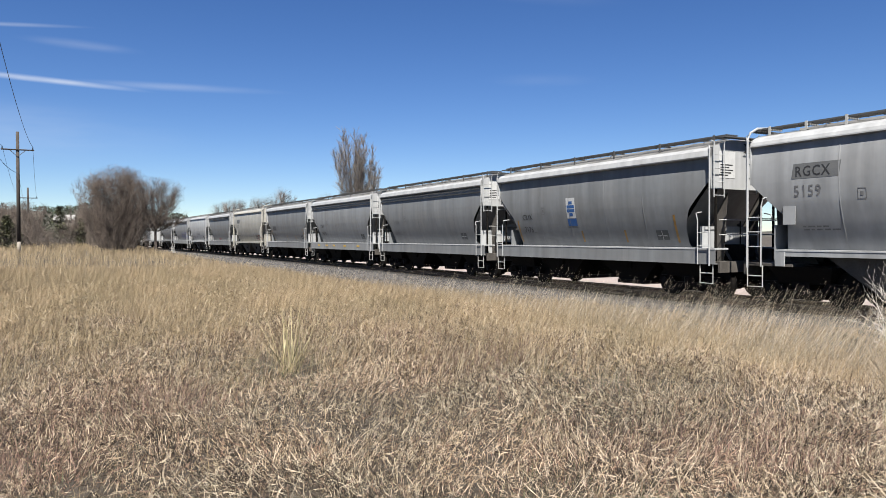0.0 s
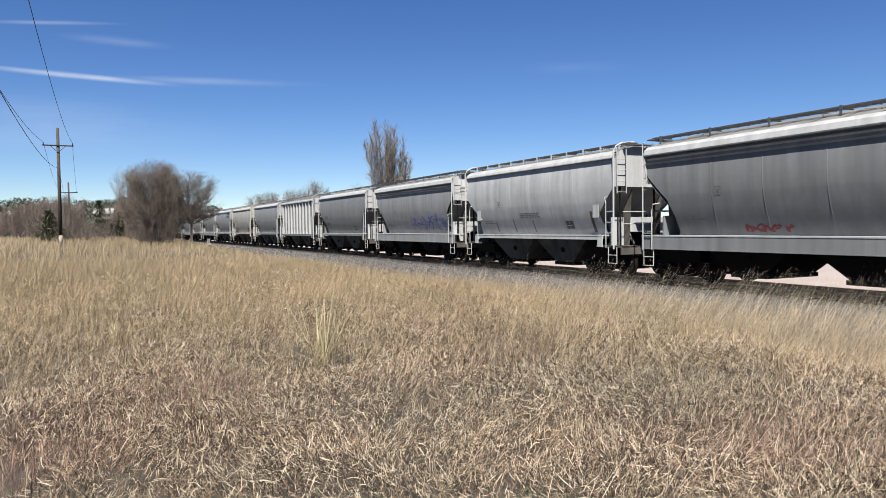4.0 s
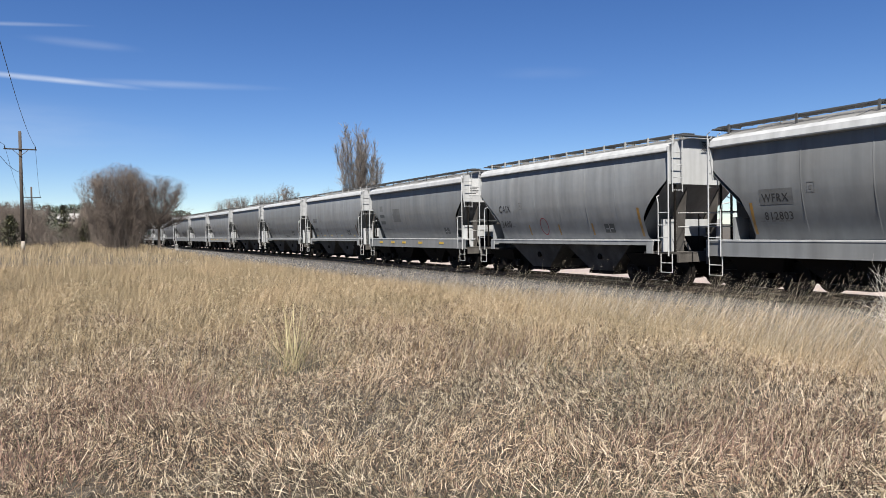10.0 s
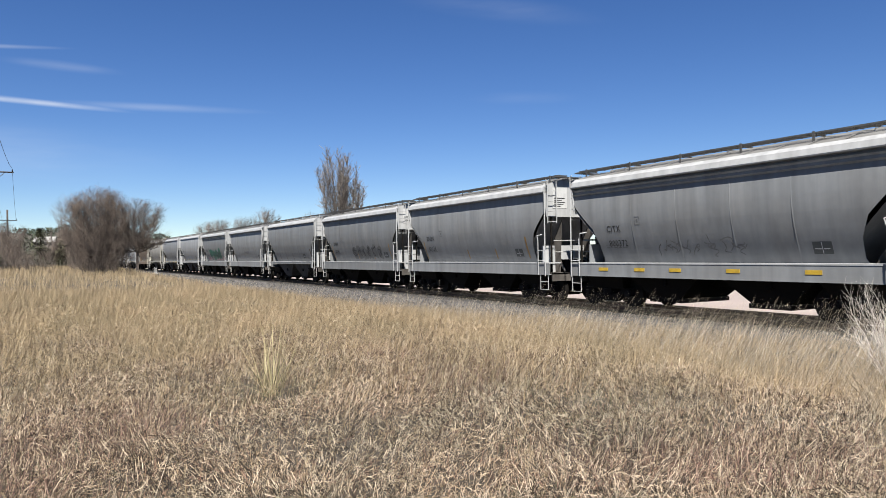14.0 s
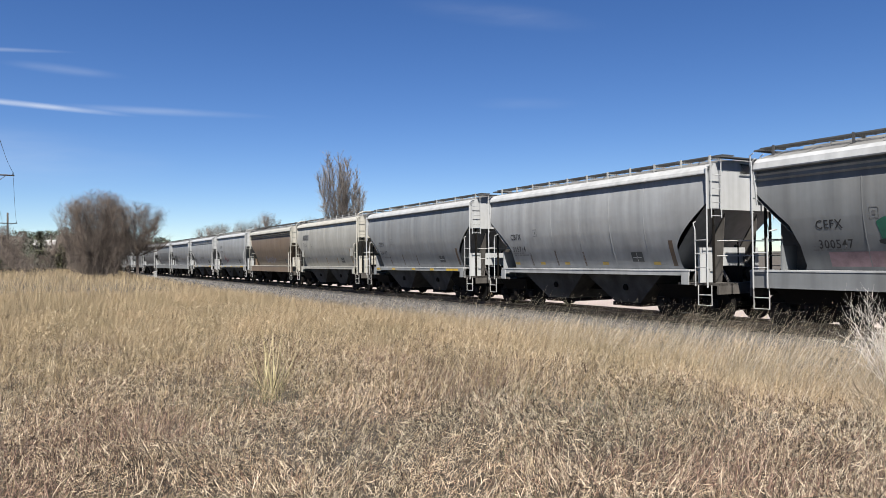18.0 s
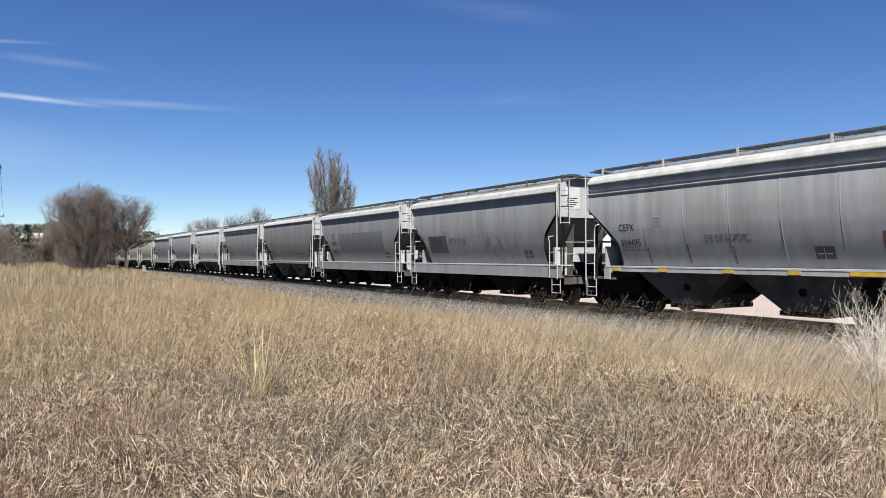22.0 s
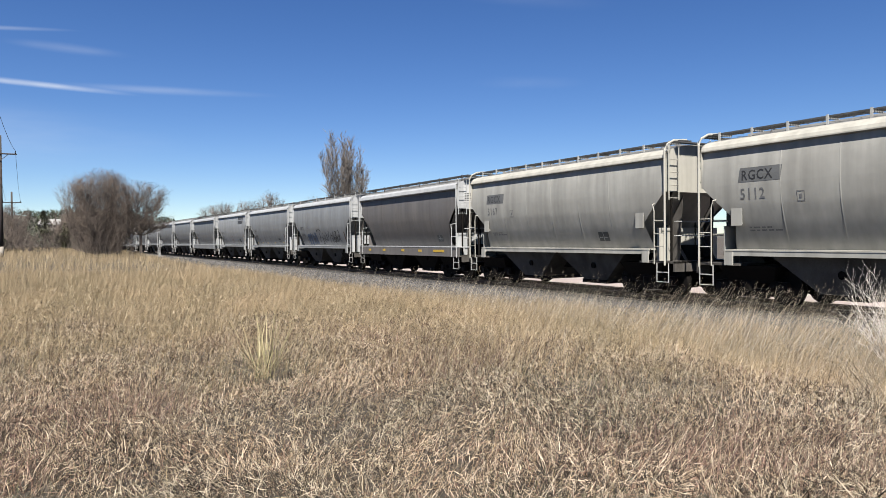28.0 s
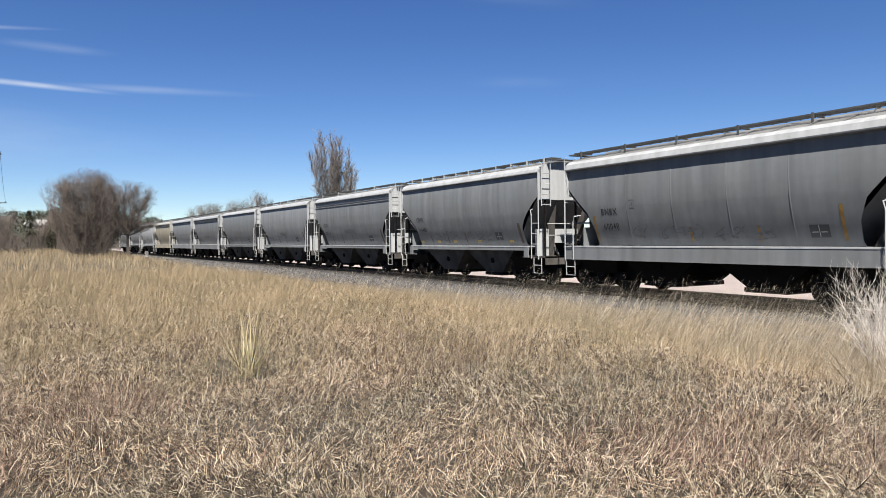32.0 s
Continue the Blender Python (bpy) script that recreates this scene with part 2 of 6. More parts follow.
M_DIM = material("faded_stencil", (0.0655, 0.0655, 0.0673), 0.6, 0, 8, 0.5, 80, 0, second=(0.123, 0.123, 0.123))
M_PATCH = material("grey_patch_paint", (0.075, 0.077, 0.078), 0.6, 0, 2, 0.3, 40, 0)
M_PATCH2 = material("dark_patch_paint", (0.033, 0.038, 0.04), 0.6, 0, 3, 0.3, 40, 0)
M_YELLOW = material("yellow_reflector", (0.33, 0.215, 0.022), 0.4, 0, 6, 0.3, 60, 0)
M_RUST = material("rust_streak_stain", (0.085, 0.052, 0.030), 0.8, 0, 5, 0.5, 40, 0.1, second=(0.05, 0.038, 0.028))
M_ORANGE = material("faded_orange_strip", (0.204, 0.11, 0.0205), 0.5, 0, 6, 0.4, 60, 0)
M_BLUE = material("blue_sign_paint", (0.00821, 0.0532, 0.172), 0.5, 0, 6, 0.2, 60, 0)
M_SIGNWHITE = material("white_sign_paint", (0.307, 0.311, 0.311), 0.5, 0, 6, 0.15, 60, 0)
M_RED = material("red_spray", (0.155, 0.0123, 0.0205), 0.6, 0, 6, 0.3, 60, 0)
M_INK = material("black_spray", (0.0144, 0.0152, 0.0184), 0.6, 0, 4, 0.4, 50, 0)
M_BLUESPRAY = material("blue_spray", (0.0246, 0.0491, 0.0984), 0.6, 0, 4, 0.5, 50, 0)
M_GREEN = material("green_spray", (0.00821, 0.0821, 0.0532), 0.6, 0, 4, 0.4, 50, 0)
M_PINK = material("pink_spray", (0.196, 0.123, 0.135), 0.6, 0, 4, 0.4, 50, 0)
M_LILAC = material("lilac_spray", (0.15, 0.145, 0.185), 0.6, 0, 4, 0.4, 50, 0)
M_BALLAST = material("ballast_gravel", (0.0491, 0.0458, 0.0442), 0.9, 0, 3, 0.4, 45, 0.9, second=(0.0307, 0.0278, 0.0266))
M_STONE = material("ballast_stone", (0.0591, 0.0553, 0.0532), 0.9, 0, 5, 0.3, 50, 0.3, island=0.9)
M_TIE = material("creosote_wood", (0.0205, 0.0164, 0.0131), 0.85, 0, 4, 0.4, 40, 0.4, per_object=0.5)
M_RAIL = material("rusty_rail", (0.036, 0.022, 0.015), 0.6, 0.3, 6, 0.3, 40, 0.2)
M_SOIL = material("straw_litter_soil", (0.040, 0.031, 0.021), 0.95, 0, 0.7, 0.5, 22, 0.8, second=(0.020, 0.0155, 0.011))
M_DIRT = material("pale_pink_dirt", (0.19, 0.158, 0.145), 0.95, 0, 0.5, 0.3, 12, 0.4, second=(0.135, 0.11, 0.10))
M_BARK = material("grey_bark", (0.0821, 0.0673, 0.0573), 0.9, 0, 5, 0.3, 40, 0.5)
M_TWIG = material("bare_twigs", (0.0613, 0.0471, 0.0377), 0.9, 0, 1.5, 0.3, 30, 0.1, second=(0.0409, 0.0307, 0.0246), island=0.6)
M_TWIG2 = material("pale_bare_twigs", (0.080, 0.070, 0.063), 0.9, 0, 1.5, 0.3, 30, 0.1, second=(0.055, 0.047, 0.042), island=0.6)
M_POLE = material("weathered_pole_wood", (0.0293, 0.0225, 0.0180), 0.9, 0, 4, 0.4, 40, 0.4)
M_POLEPALE = material("pale_pole_wood", (0.172, 0.152, 0.127), 0.9, 0, 4, 0.3, 40, 0.3)
M_WIRE = material("wire", (0.0205, 0.0205, 0.0225), 0.5, 0.5, 4, 0.1, 40, 0)
M_CONCRETE = material("concrete", (0.213, 0.201, 0.184), 0.9, 0, 2, 0.3, 30, 0.4)
M_HILL = material("scrub_hill", (0.0444, 0.037, 0.0266), 0.95, 0, 0.05, 0.5, 0.9, 0.3, second=(0.0185, 0.02, 0.0148))
M_PINE = material("pine_needles", (0.0184, 0.0266, 0.0131), 0.9, 0, 1.0, 0.4, 10, 0.4, island=0.7)
M_HOUSE = material("house_siding", (0.14, 0.13, 0.115), 0.8, 0, 1, 0.2, 20, 0.1)
M_SHINGLE = material("house_roofing", (0.16, 0.155, 0.15), 0.85, 0, 1, 0.2, 20, 0.2)
M_GLASS = material("dark_window_glass", (0.0123, 0.0144, 0.0164), 0.15, 0, 3, 0.1, 40, 0)
# near-black blades among pale ones stand in for shaded gaps
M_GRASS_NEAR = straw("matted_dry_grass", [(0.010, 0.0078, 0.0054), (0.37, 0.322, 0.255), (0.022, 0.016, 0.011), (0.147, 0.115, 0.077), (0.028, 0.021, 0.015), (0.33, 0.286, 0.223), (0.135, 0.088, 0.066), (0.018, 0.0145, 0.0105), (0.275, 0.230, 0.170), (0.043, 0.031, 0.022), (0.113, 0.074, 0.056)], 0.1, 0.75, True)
M_GRASS_TALL = straw("golden_dry_grass", [(0.05, 0.035, 0.021), (0.22, 0.172, 0.104), (0.365, 0.312, 0.228), (0.085, 0.062, 0.040), (0.30, 0.24, 0.156), (0.12, 0.09, 0.062), (0.385, 0.337, 0.258)], 0.25, 0.75, True)
M_GRASS_FAR = straw("far_golden_grass", [(0.21, 0.165, 0.105), (0.30, 0.243, 0.158), (0.25, 0.20, 0.127), (0.36, 0.30, 0.205), (0.22, 0.175, 0.113)], 0.25)
M_WEED = straw("brown_weed_stems", [(0.045, 0.028, 0.023), (0.15, 0.10, 0.083), (0.07, 0.045, 0.038), (0.21, 0.155, 0.125), (0.03, 0.02, 0.017)], 0.1, 0.75, True)
M_GRASS_GREY = straw("grey_seed_grass", [(0.0888, 0.074, 0.0577), (0.222, 0.189, 0.144), (0.155, 0.133, 0.107), (0.311, 0.274, 0.222)], 0.25)
M_YUCCA = straw("yucca_leaves", [(0.045, 0.048, 0.022), (0.13, 0.13, 0.06), (0.25, 0.225, 0.135), (0.075, 0.078, 0.036), (0.30, 0.262, 0.175), (0.10, 0.07, 0.05)], 0.12, 0.5, True)
M_PALE = straw("pale_stalks", [(0.30, 0.265, 0.205), (0.46, 0.42, 0.345), (0.22, 0.185, 0.14), (0.40, 0.35, 0.275)], 0.2)
M_EVERGREEN = material("olive_evergreen", (0.052, 0.054, 0.024), 0.9, 0, 1.0, 0.4, 10, 0.4, island=0.7)
M_GREENS = straw("green_shoots", [(0.045, 0.0613, 0.0286), (0.0696, 0.0821, 0.045), (0.102, 0.102, 0.0655)])
M_WHITE_STEM = straw("bleached_stems", [(0.34, 0.32, 0.30), (0.50, 0.48, 0.46), (0.26, 0.235, 0.21)], 0.1)


# ---------------------------------------------------------------- building helpers
def mesh_object(name, me, mat, parent=None, label=""):
    ob = new(name, me)
    if mat is not None:
        me.materials.append(mat)
    if parent is not None:
        ob.parent = parent
    if label:
        tagged(ob, label)
    return ob


def part(name, bm, mat, parent=None, label="", smooth=False):
    me = bpy.data.meshes.new(name)
    bm.normal_update()
    if smooth:
        for fc in bm.faces:
            fc.smooth = True
    bm.to_mesh(me)
    bm.free()
    return mesh_object(name, me, mat, parent, label)


def box(bm, x0, x1, y0, y1, z0, z1):
    v = [bm.verts.new((x, y, z)) for x in (x0, x1) for y in (y0, y1) for z in (z0, z1)]
    for q in ((0, 1, 3, 2), (4, 6, 7, 5), (0, 4, 5, 1), (2, 3, 7, 6), (0, 2, 6, 4), (1, 5, 7, 3)):
        bm.faces.new([v[i] for i in q])
    return v


def hull8(bm, low, high, z0, z1):
    """A block between two rectangles (x0, x1, y0, y1) at two heights."""
    v = []
    for (x0, x1, y0, y1), z in ((low, z0), (high, z1)):
        v += [bm.verts.new(p) for p in ((x0, y0, z), (x1, y0, z), (x1, y1, z), (x0, y1, z))]
    for q in ((3, 2, 1, 0), (4, 5, 6, 7), (0, 1, 5, 4), (1, 2, 6, 5), (2, 3, 7, 6), (3, 0, 4, 7)):
        bm.faces.new([v[i] for i in q])


def tube(bm, pts, r0, r1=None, sides=6):
    """A round bar through points, tapering from r0 to r1."""
    pts = [Vector(p) for p in pts]
    r1 = r0 if r1 is None else r1
    rings = []
    for i, p in enumerate(pts):
        d = (pts[min(i + 1, len(pts) - 1)] - pts[max(i - 1, 0)]).normalized()
        a = d.cross(Vector((0.31, 0.52, 0.79))).normalized()
        b = d.cross(a)
        r = r0 + (r1 - r0) * i / max(1, len(pts) - 1)
        rings.append([bm.verts.new(p + (a * math.cos(k * math.tau / sides) + b * math.sin(k * math.tau / sides)) * r) for k in range(sides)])
    for ra, rb in zip(rings, rings[1:]):
        for k in range(sides):
            bm.faces.new((ra[k], ra[(k + 1) % sides], rb[(k + 1) % sides], rb[k]))
    bm.faces.new(rings[0][::-1])
    bm.faces.new(rings[-1])


def disc(bm, centre, axis_y0, axis_y1, radius, sides=20):
    """A cylinder along y."""
    x, z = centre
    rings = [[bm.verts.new((x + radius * math.cos(k * math.tau / sides), y, z + radius * math.sin(k * math.tau / sides))) for k in range(sides)] for y in (axis_y0, axis_y1)]
    for k in range(sides):
        bm.faces.new((rings[0][k], rings[0][(k + 1) % sides], rings[1][(k + 1) % sides], rings[1][k]))
    bm.faces.new(rings[0][::-1])
    bm.faces.new(rings[1])


def lerp_table(table, u):
    if u <= table[0][0]:
        return table[0][1]
    for (a, va), (b, vb) in zip(table, table[1:]):
        if u <= b:
            return va + (vb - va) * (u - a) / (b - a)
    return table[-1][1]


def curve_table(table, u):
    """Like lerp_table, but rounded through the points."""
    n = len(table)
    if u <= table[0][0]:
        return table[0][1]
    for i in range(n - 1):
        (a, va), (b, vb) = table[i], table[i + 1]
        if u <= b:
            def slope(k):
                p, q = table[max(k - 1, 0)], table[min(k + 1, n - 1)]
                return (q[1] - p[1]) / (q[0] - p[0])
            h, k = b - a, (u - a) / (b - a)
            return (2 * k ** 3 - 3 * k * k + 1) * va + (k ** 3 - 2 * k * k + k) * h * slope(i) + (3 * k * k - 2 * k ** 3) * vb + (k ** 3 - k * k) * h * slope(i + 1)
    return table[-1][1]


def smooth01(a, b, u):
    k = min(1.0, max(0.0, (u - a) / (b - a)))
    return k * k * (3 - 2 * k)


# ---------------------------------------------------------------- the railway's line
def heading(s):
    k = min(max(s, 0.0), 135.0)
    return TRACK[2] + TRACK[3] * k + TRACK[4] * k * k / 2


LINE = {0: (TRACK[0], TRACK[1])}
for step in range(0, 760):
    x, y = LINE[step]
    a = heading(step + 0.5)
    LINE[step + 1] = (x - math.sin(a), y + math.cos(a))
for step in range(0, -660, -1):
    x, y = LINE[step]
    a = heading(step - 0.5)
    LINE[step - 1] = (x + math.sin(a), y - math.cos(a))


def on_track(s, side=0.0, z=0.0):
    """The place at s along the line, side metres towards the field and z over the rail's top."""
    i = math.floor(s)
    (x0, y0), (x1, y1) = LINE[i], LINE[i + 1]
    a, k = heading(s), s - i
    return Vector((x0 + (x1 - x0) * k - math.cos(a) * side, y0 + (y1 - y0) * k - math.sin(a) * side, RAIL + z))


PSI = TRACK[2]
OFFSET = TRACK[0] * math.cos(PSI) + TRACK[1] * math.sin(PSI)


def ground_z(x, y):
    p = x * math.cos(PSI) + y * math.sin(PSI)
    z = -0.78 * smooth01(5.5, 12.0, p) - 0.15 * smooth01(19.5, 26.0, p)
    z += 0.012 * max(0.0, -x - 12.0) * smooth01(0, 30, y) * (1 - smooth01(8, 14, p))
    r = math.hypot(x, y)
    z += 0.06 * noise.noise(Vector((x * 0.35, y * 0.35, 0.0))) * smooth01(1, 6, r)
    if r > 300:
        z += (r - 300) * 0.004
    return z


def edge_strip(name, section, mat, s0, s1, step, label="", kind="structure", smooth=False):
    """A profile (side, z) swept along the railway."""
    bm = bmesh.new()
    rings, s = [], s0
    while s <= s1 + 1e-6:
        rings.append([bm.verts.new(on_track(s, a, b)) for a, b in section])
        s += step
    n = len(section)
    for ra, rb in zip(rings, rings[1:]):
        for k in range(n - 1):
            bm.faces.new((ra[k], rb[k], rb[k + 1], ra[k + 1]))
    ob = part(name, bm, mat, None, "", smooth)
    return tagged(ob, label, "", "", kind)


# ---------------------------------------------------------------- ground and railway
def make_ground():
    radii = [0.0, 0.8]
    while radii[-1] < 3600:
        radii.append(radii[-1] * 1.085 + 0.12)
    turns = 168
    verts, faces = [(0, 0, ground_z(0, 0))], []
    for r in radii[1:]:
        for k in range(turns):
            a = k * math.tau / turns
            x, y = r * math.cos(a), r * math.sin(a)
            verts.append((x, y, ground_z(x, y)))
    for k in range(turns):
        faces.append((0, 1 + k, 1 + (k + 1) % turns))
    for i in range(len(radii) - 2):
        a, b = 1 + i * turns, 1 + (i + 1) * turns
        for k in range(turns):
            j = (k + 1) % turns
            faces.append((a + k, b + k, b + j, a + j))
    me = bpy.data.meshes.new("ground")
    me.from_pydata(verts, [], faces)
    for p in me.polygons:
        p.use_smooth = True
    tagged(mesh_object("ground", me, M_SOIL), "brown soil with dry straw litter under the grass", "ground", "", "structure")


make_ground()
BED = -0.20
edge_strip("ballast", [(8.6, -0.62), (7.6, -0.42), (5.2, -0.38), (3.6, -0.33), (1.75, BED), (-1.75, BED), (-3.0, -0.5), (-4.4, -0.85)], M_BALLAST, -640, 750, 5, "grey crushed stone ballast under the track")
# a pale dirt road that runs along the far side of the railway
edge_strip("dirt_road", [(-5.2, -0.58), (-7.0, -0.52), (-22.0, -0.5), (-27.0, -0.62)], M_DIRT, -60, 300, 10, "pale pinkish dirt road beyond the track")
# darker strip laid over the ballast between and beside the rails
M_BED = material("dark_track_bed", (0.016, 0.0145, 0.013), 0.9, 0, 3, 0.4, 45, 0.9)
edge_strip("track_bed", [(2.0, BED - 0.012), (1.75, BED + 0.006), (-1.75, BED + 0.006), (-2.0, BED - 0.012)], M_BED, -640, 750, 5, "dark ballast between and beside the rails")
RAIL_SHAPE = [(0.075, -0.17), (0.075, -0.155), (0.012, -0.13), (0.012, -0.045), (0.037, -0.03), (0.037, 0.0), (-0.037, 0.0), (-0.037, -0.03), (-0.012, -0.045), (-0.012, -0.13), (-0.075, -0.155), (-0.075, -0.17)]
for gauge in (0.755, -0.755):
    edge_strip("rail", [(a + gauge, b) for a, b in RAIL_SHAPE], M_RAIL, -640, 750, 10, "rusty steel rail with a worn bright top", "structure")


# ---------------------------------------------------------------- covered hopper cars
# x points the way the train runs, -y to the field, z up from the rail's top
HALF = 5.75
# top edges, end walls and ladders: sunlight painted in, lighter than the grimy sides
LIT_PAINT = PAINTS["white"]
LIT_TINTS = {"white": "white", "light": "white", "grey": "white", "cream": "lit_cream", "mid": "white", "dull": "white", "dark": "white", "brown": "lit_cream", "beige": "lit_cream"}
STYLES = {
    # wall: half width over height; eave: outline of the top edge; sill: depth and face
    "round": dict(wall=[(1.25, 1.06), (1.5, 1.18), (1.8, 1.305), (2.1, 1.41), (2.5, 1.51), (2.9, 1.555), (3.2, 1.563), (3.55, 1.545), (3.90, 1.495)],
                  eave=[(1.50, 3.90), (1.60, 3.92), (1.60, 3.95), (1.565, 4.03), (1.47, 4.12), (1.30, 4.19)], sill=(1.22, 1.34, 1.50, 5.0)),
    "deep": dict(wall=[(1.36, 1.06), (1.6, 1.17), (1.9, 1.29), (2.2, 1.385), (2.6, 1.475), (3.0, 1.512), (3.4, 1.508), (3.80, 1.475)],
                 eave=[(1.48, 3.80), (1.635, 3.82), (1.645, 3.85), (1.60, 4.0), (1.46, 4.10)], sill=(0.98, 1.35, 1.56, 5.95)),
    "ribbed": dict(wall=[(1.25, 1.42), (3.9, 1.44)],
                   eave=[(1.44, 3.90), (1.60, 3.91), (1.60, 4.0), (1.50, 4.06)], sill=(1.15, 1.27, 1.55, 5.6)),
}


def wall_y(style, z):
    return curve_table(STYLES[style]["wall"], z)


def end_x(cut, z):
    if cut == "arc":
        if z < 2.0:
            return 4.44 + 0.7 * max(0.0, 1.5 - z)
        return min(HALF, 4.44 + 1.32 * ((z - 2.0) / 1.15) ** 1.35)
    if cut == "hex":
        return lerp_table([(1.36, 4.66), (1.5, 4.58), (1.95, 4.62), (2.45, 4.84), (3.25, HALF)], z)
    return lerp_table([(1.25, 4.92), (1.35, 4.92), (2.05, 4.72), (2.15, 4.74), (3.0, HALF)], z)


def sheet_zs(style, cut):
    w = STYLES[style]["wall"]
    z0, z1 = w[0][0], w[-1][0]
    zs = sorted({z0 + (z1 - z0) * k / 18 for k in range(19)} | {1.5, 1.95, 2.05, 2.15, 3.0} | {z for z, _ in w})
    return [z for z in zs if z0 <= z <= z1]


def roof_z(y, style):
    y0, z0 = STYLES[style]["eave"][-1]
    return lerp_table([(0.0, 4.37), (0.75, 4.31), (y0, z0)], abs(y))


def dent(style, x, z, side):
    """How far the sheet stands out of true."""
    if style == "deep":
        return 0.004 * noise.noise(Vector((x * 1.4, z, side)))
    return 0.005 * noise.noise(Vector((x * 0.8, z * 1.1, 3.1 * side)))


def stretch(me):
    """From the drawing's measures to the car's: a little wider and taller."""
    for v in me.vertices:
        v.co.x *= 0.978
        v.co.y *= 1.04
        v.co.z *= 1.094
    me["stretched"] = 1


def make_car(style, cut, lined, posts):
    """A covered hopper car with two bays, built from its sheets, frames, ladders and trucks."""
    car = new("hopper_car")
    st = STYLES[style]
    zs = sheet_zs(style, cut)
    nx = 26
    for side in (-1, 1):
        bm = bmesh.new()
        grid = []
        for z in zs:
            xe, y = end_x(cut, z), wall_y(style, z)
            row = []
            for i in range(nx + 1):
                x = -xe + 2 * xe * i / nx
                row.append(bm.verts.new((x, side * (y + dent(style, x, z, side)), z)))
            grid.append(row)
        for a, b in zip(grid, grid[1:]):
            for i in range(nx):
                q = (a[i], a[i + 1], b[i + 1], b[i])
                bm.faces.new(q if side < 0 else q[::-1])
        part("side_sheet", bm, None, car, "", True)
        # the rolled edge that joins wall and roof
        bm = bmesh.new()
        ev = st["eave"]
        rings = [[bm.verts.new((x, side * y, z)) for y, z in ev] for x in (-HALF - 0.02, HALF + 0.02)]
        for k in range(len(ev) - 1):
            q = (rings[0][k], rings[1][k], rings[1][k + 1], rings[0][k + 1])
            bm.faces.new(q if side < 0 else q[::-1])
        for r in rings:
            bm.faces.new(r)
        part("top_edge", bm, LIT_PAINT, car)
        if lined:
            for zz in (3.70, 3.57):
                bm = bmesh.new()
                y = wall_y(style, zz)
                hull8(bm, (-HALF, HALF, *sorted((side * y, side * (y + 0.012)))), (-HALF, HALF, *sorted((side * y, side * (y + (0.05 if style == "round" else 0.085))))), zz - 0.012, zz + 0.03)
                # ledges painted pale for the sun they catch
                part("side_ledge", bm, LIT_PAINT, car)
        # weld seams of the wall's sheets
        for xs in ((-2.9, -1.0, 1.0, 2.9) if style == "deep" else (-3.2, -1.6, 0.0, 1.6, 3.2)) if style != "ribbed" and side < 0 else ():
            bm = bmesh.new()
            col = [(wall_y(style, z), z) for z in zs if z > 1.15]
            va = [[bm.verts.new((xs + dx, side * (y + off), z)) for y, z in col] for dx, off in ((-0.03, -0.004), (0.0, 0.009), (0.03, -0.004))]
            for a, b in zip(va, va[1:]):
                for k in range(len(col) - 1):
                    q = (a[k], b[k], b[k + 1], a[k + 1])
                    bm.faces.new(q if side < 0 else q[::-1])
            part("weld_seam", bm, None, car, "", True)
        # side sill; its top flange is painted lighter for the sun it catches
        z0, z1, y, xl = st["sill"]
        bm = bmesh.new()
        box(bm, -xl, xl, *sorted((side * y, side * (y - 0.02))), z0, z1)
        if style == "deep":
            box(bm, -xl, xl, *sorted((side * (y + 0.02), side * (y - 0.10))), z0 - 0.02, z0)
        part("side_sill", bm, None, car)
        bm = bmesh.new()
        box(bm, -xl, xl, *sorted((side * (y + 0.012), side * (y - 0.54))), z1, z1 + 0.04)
        part("sill_flange", bm, LIT_PAINT, car, "pale top flange of the sill")
        if style == "ribbed":
            for k in range(11):
                x = -5.2 + k * 1.04
                bm = bmesh.new()
                hull8(bm, (x - 0.04, x + 0.04, *sorted((side * 1.42, side * 1.57))), (x - 0.04, x + 0.04, *sorted((side * 1.44, side * 1.57))), 1.27, 3.90)
                part("side_post", bm, LIT_PAINT, car)
        if style != "deep":
            for ex in (-1, 1):
                bm = bmesh.new()
                x0, x1 = sorted((ex * 4.72, ex * 5.0))
                box(bm, x0, x1, *sorted((side * 1.535, side * 1.50)), 0.98, 1.32)
                part("jacking_pad", bm, None, car)
    # roof with its cross ribs
    bm = bmesh.new()
    y0 = st["eave"][-1][0]
    ys = [y0 * (k / 6 - 1) for k in range(13)]
    rows = [[bm.verts.new((x, y, roof_z(y, style))) for y in ys] for x in (-HALF, HALF)]
    for k in range(12):
        bm.faces.new((rows[0][k], rows[1][k], rows[1][k + 1], rows[0][k + 1]))
    for i in range(12):
        x = -5.3 + i * 10.6 / 11
        for k in range(12):
            q = [bm.verts.new((x + dx, ys[k + dk], roof_z(ys[k + dk], style) + 0.03)) for dx, dk in ((-0.03, 0), (0.03, 0), (0.03, 1), (-0.03, 1))]
            bm.faces.new(q)
    part("roof", bm, M_ROOF, car)
    # hatch trough along the middle
    bm = bmesh.new()
    hull8(bm, (-5.2, 5.2, -0.36, 0.36), (-5.2, 5.2, -0.28, 0.28), 4.3, 4.43)
    part("hatch_cover", bm, M_ROOF, car)
    for k in range(3):
        bm = bmesh.new()
        x = -4.4 + 4.4 * k
        tube(bm, [(x, -0.39, 4.34), (x, -0.31, 4.46), (x, 0.31, 4.46), (x, 0.39, 4.34)], 0.018, sides=5)
        part("hatch_bar", bm, M_GRATE, car)
    # running boards on brackets
    zb = 4.40
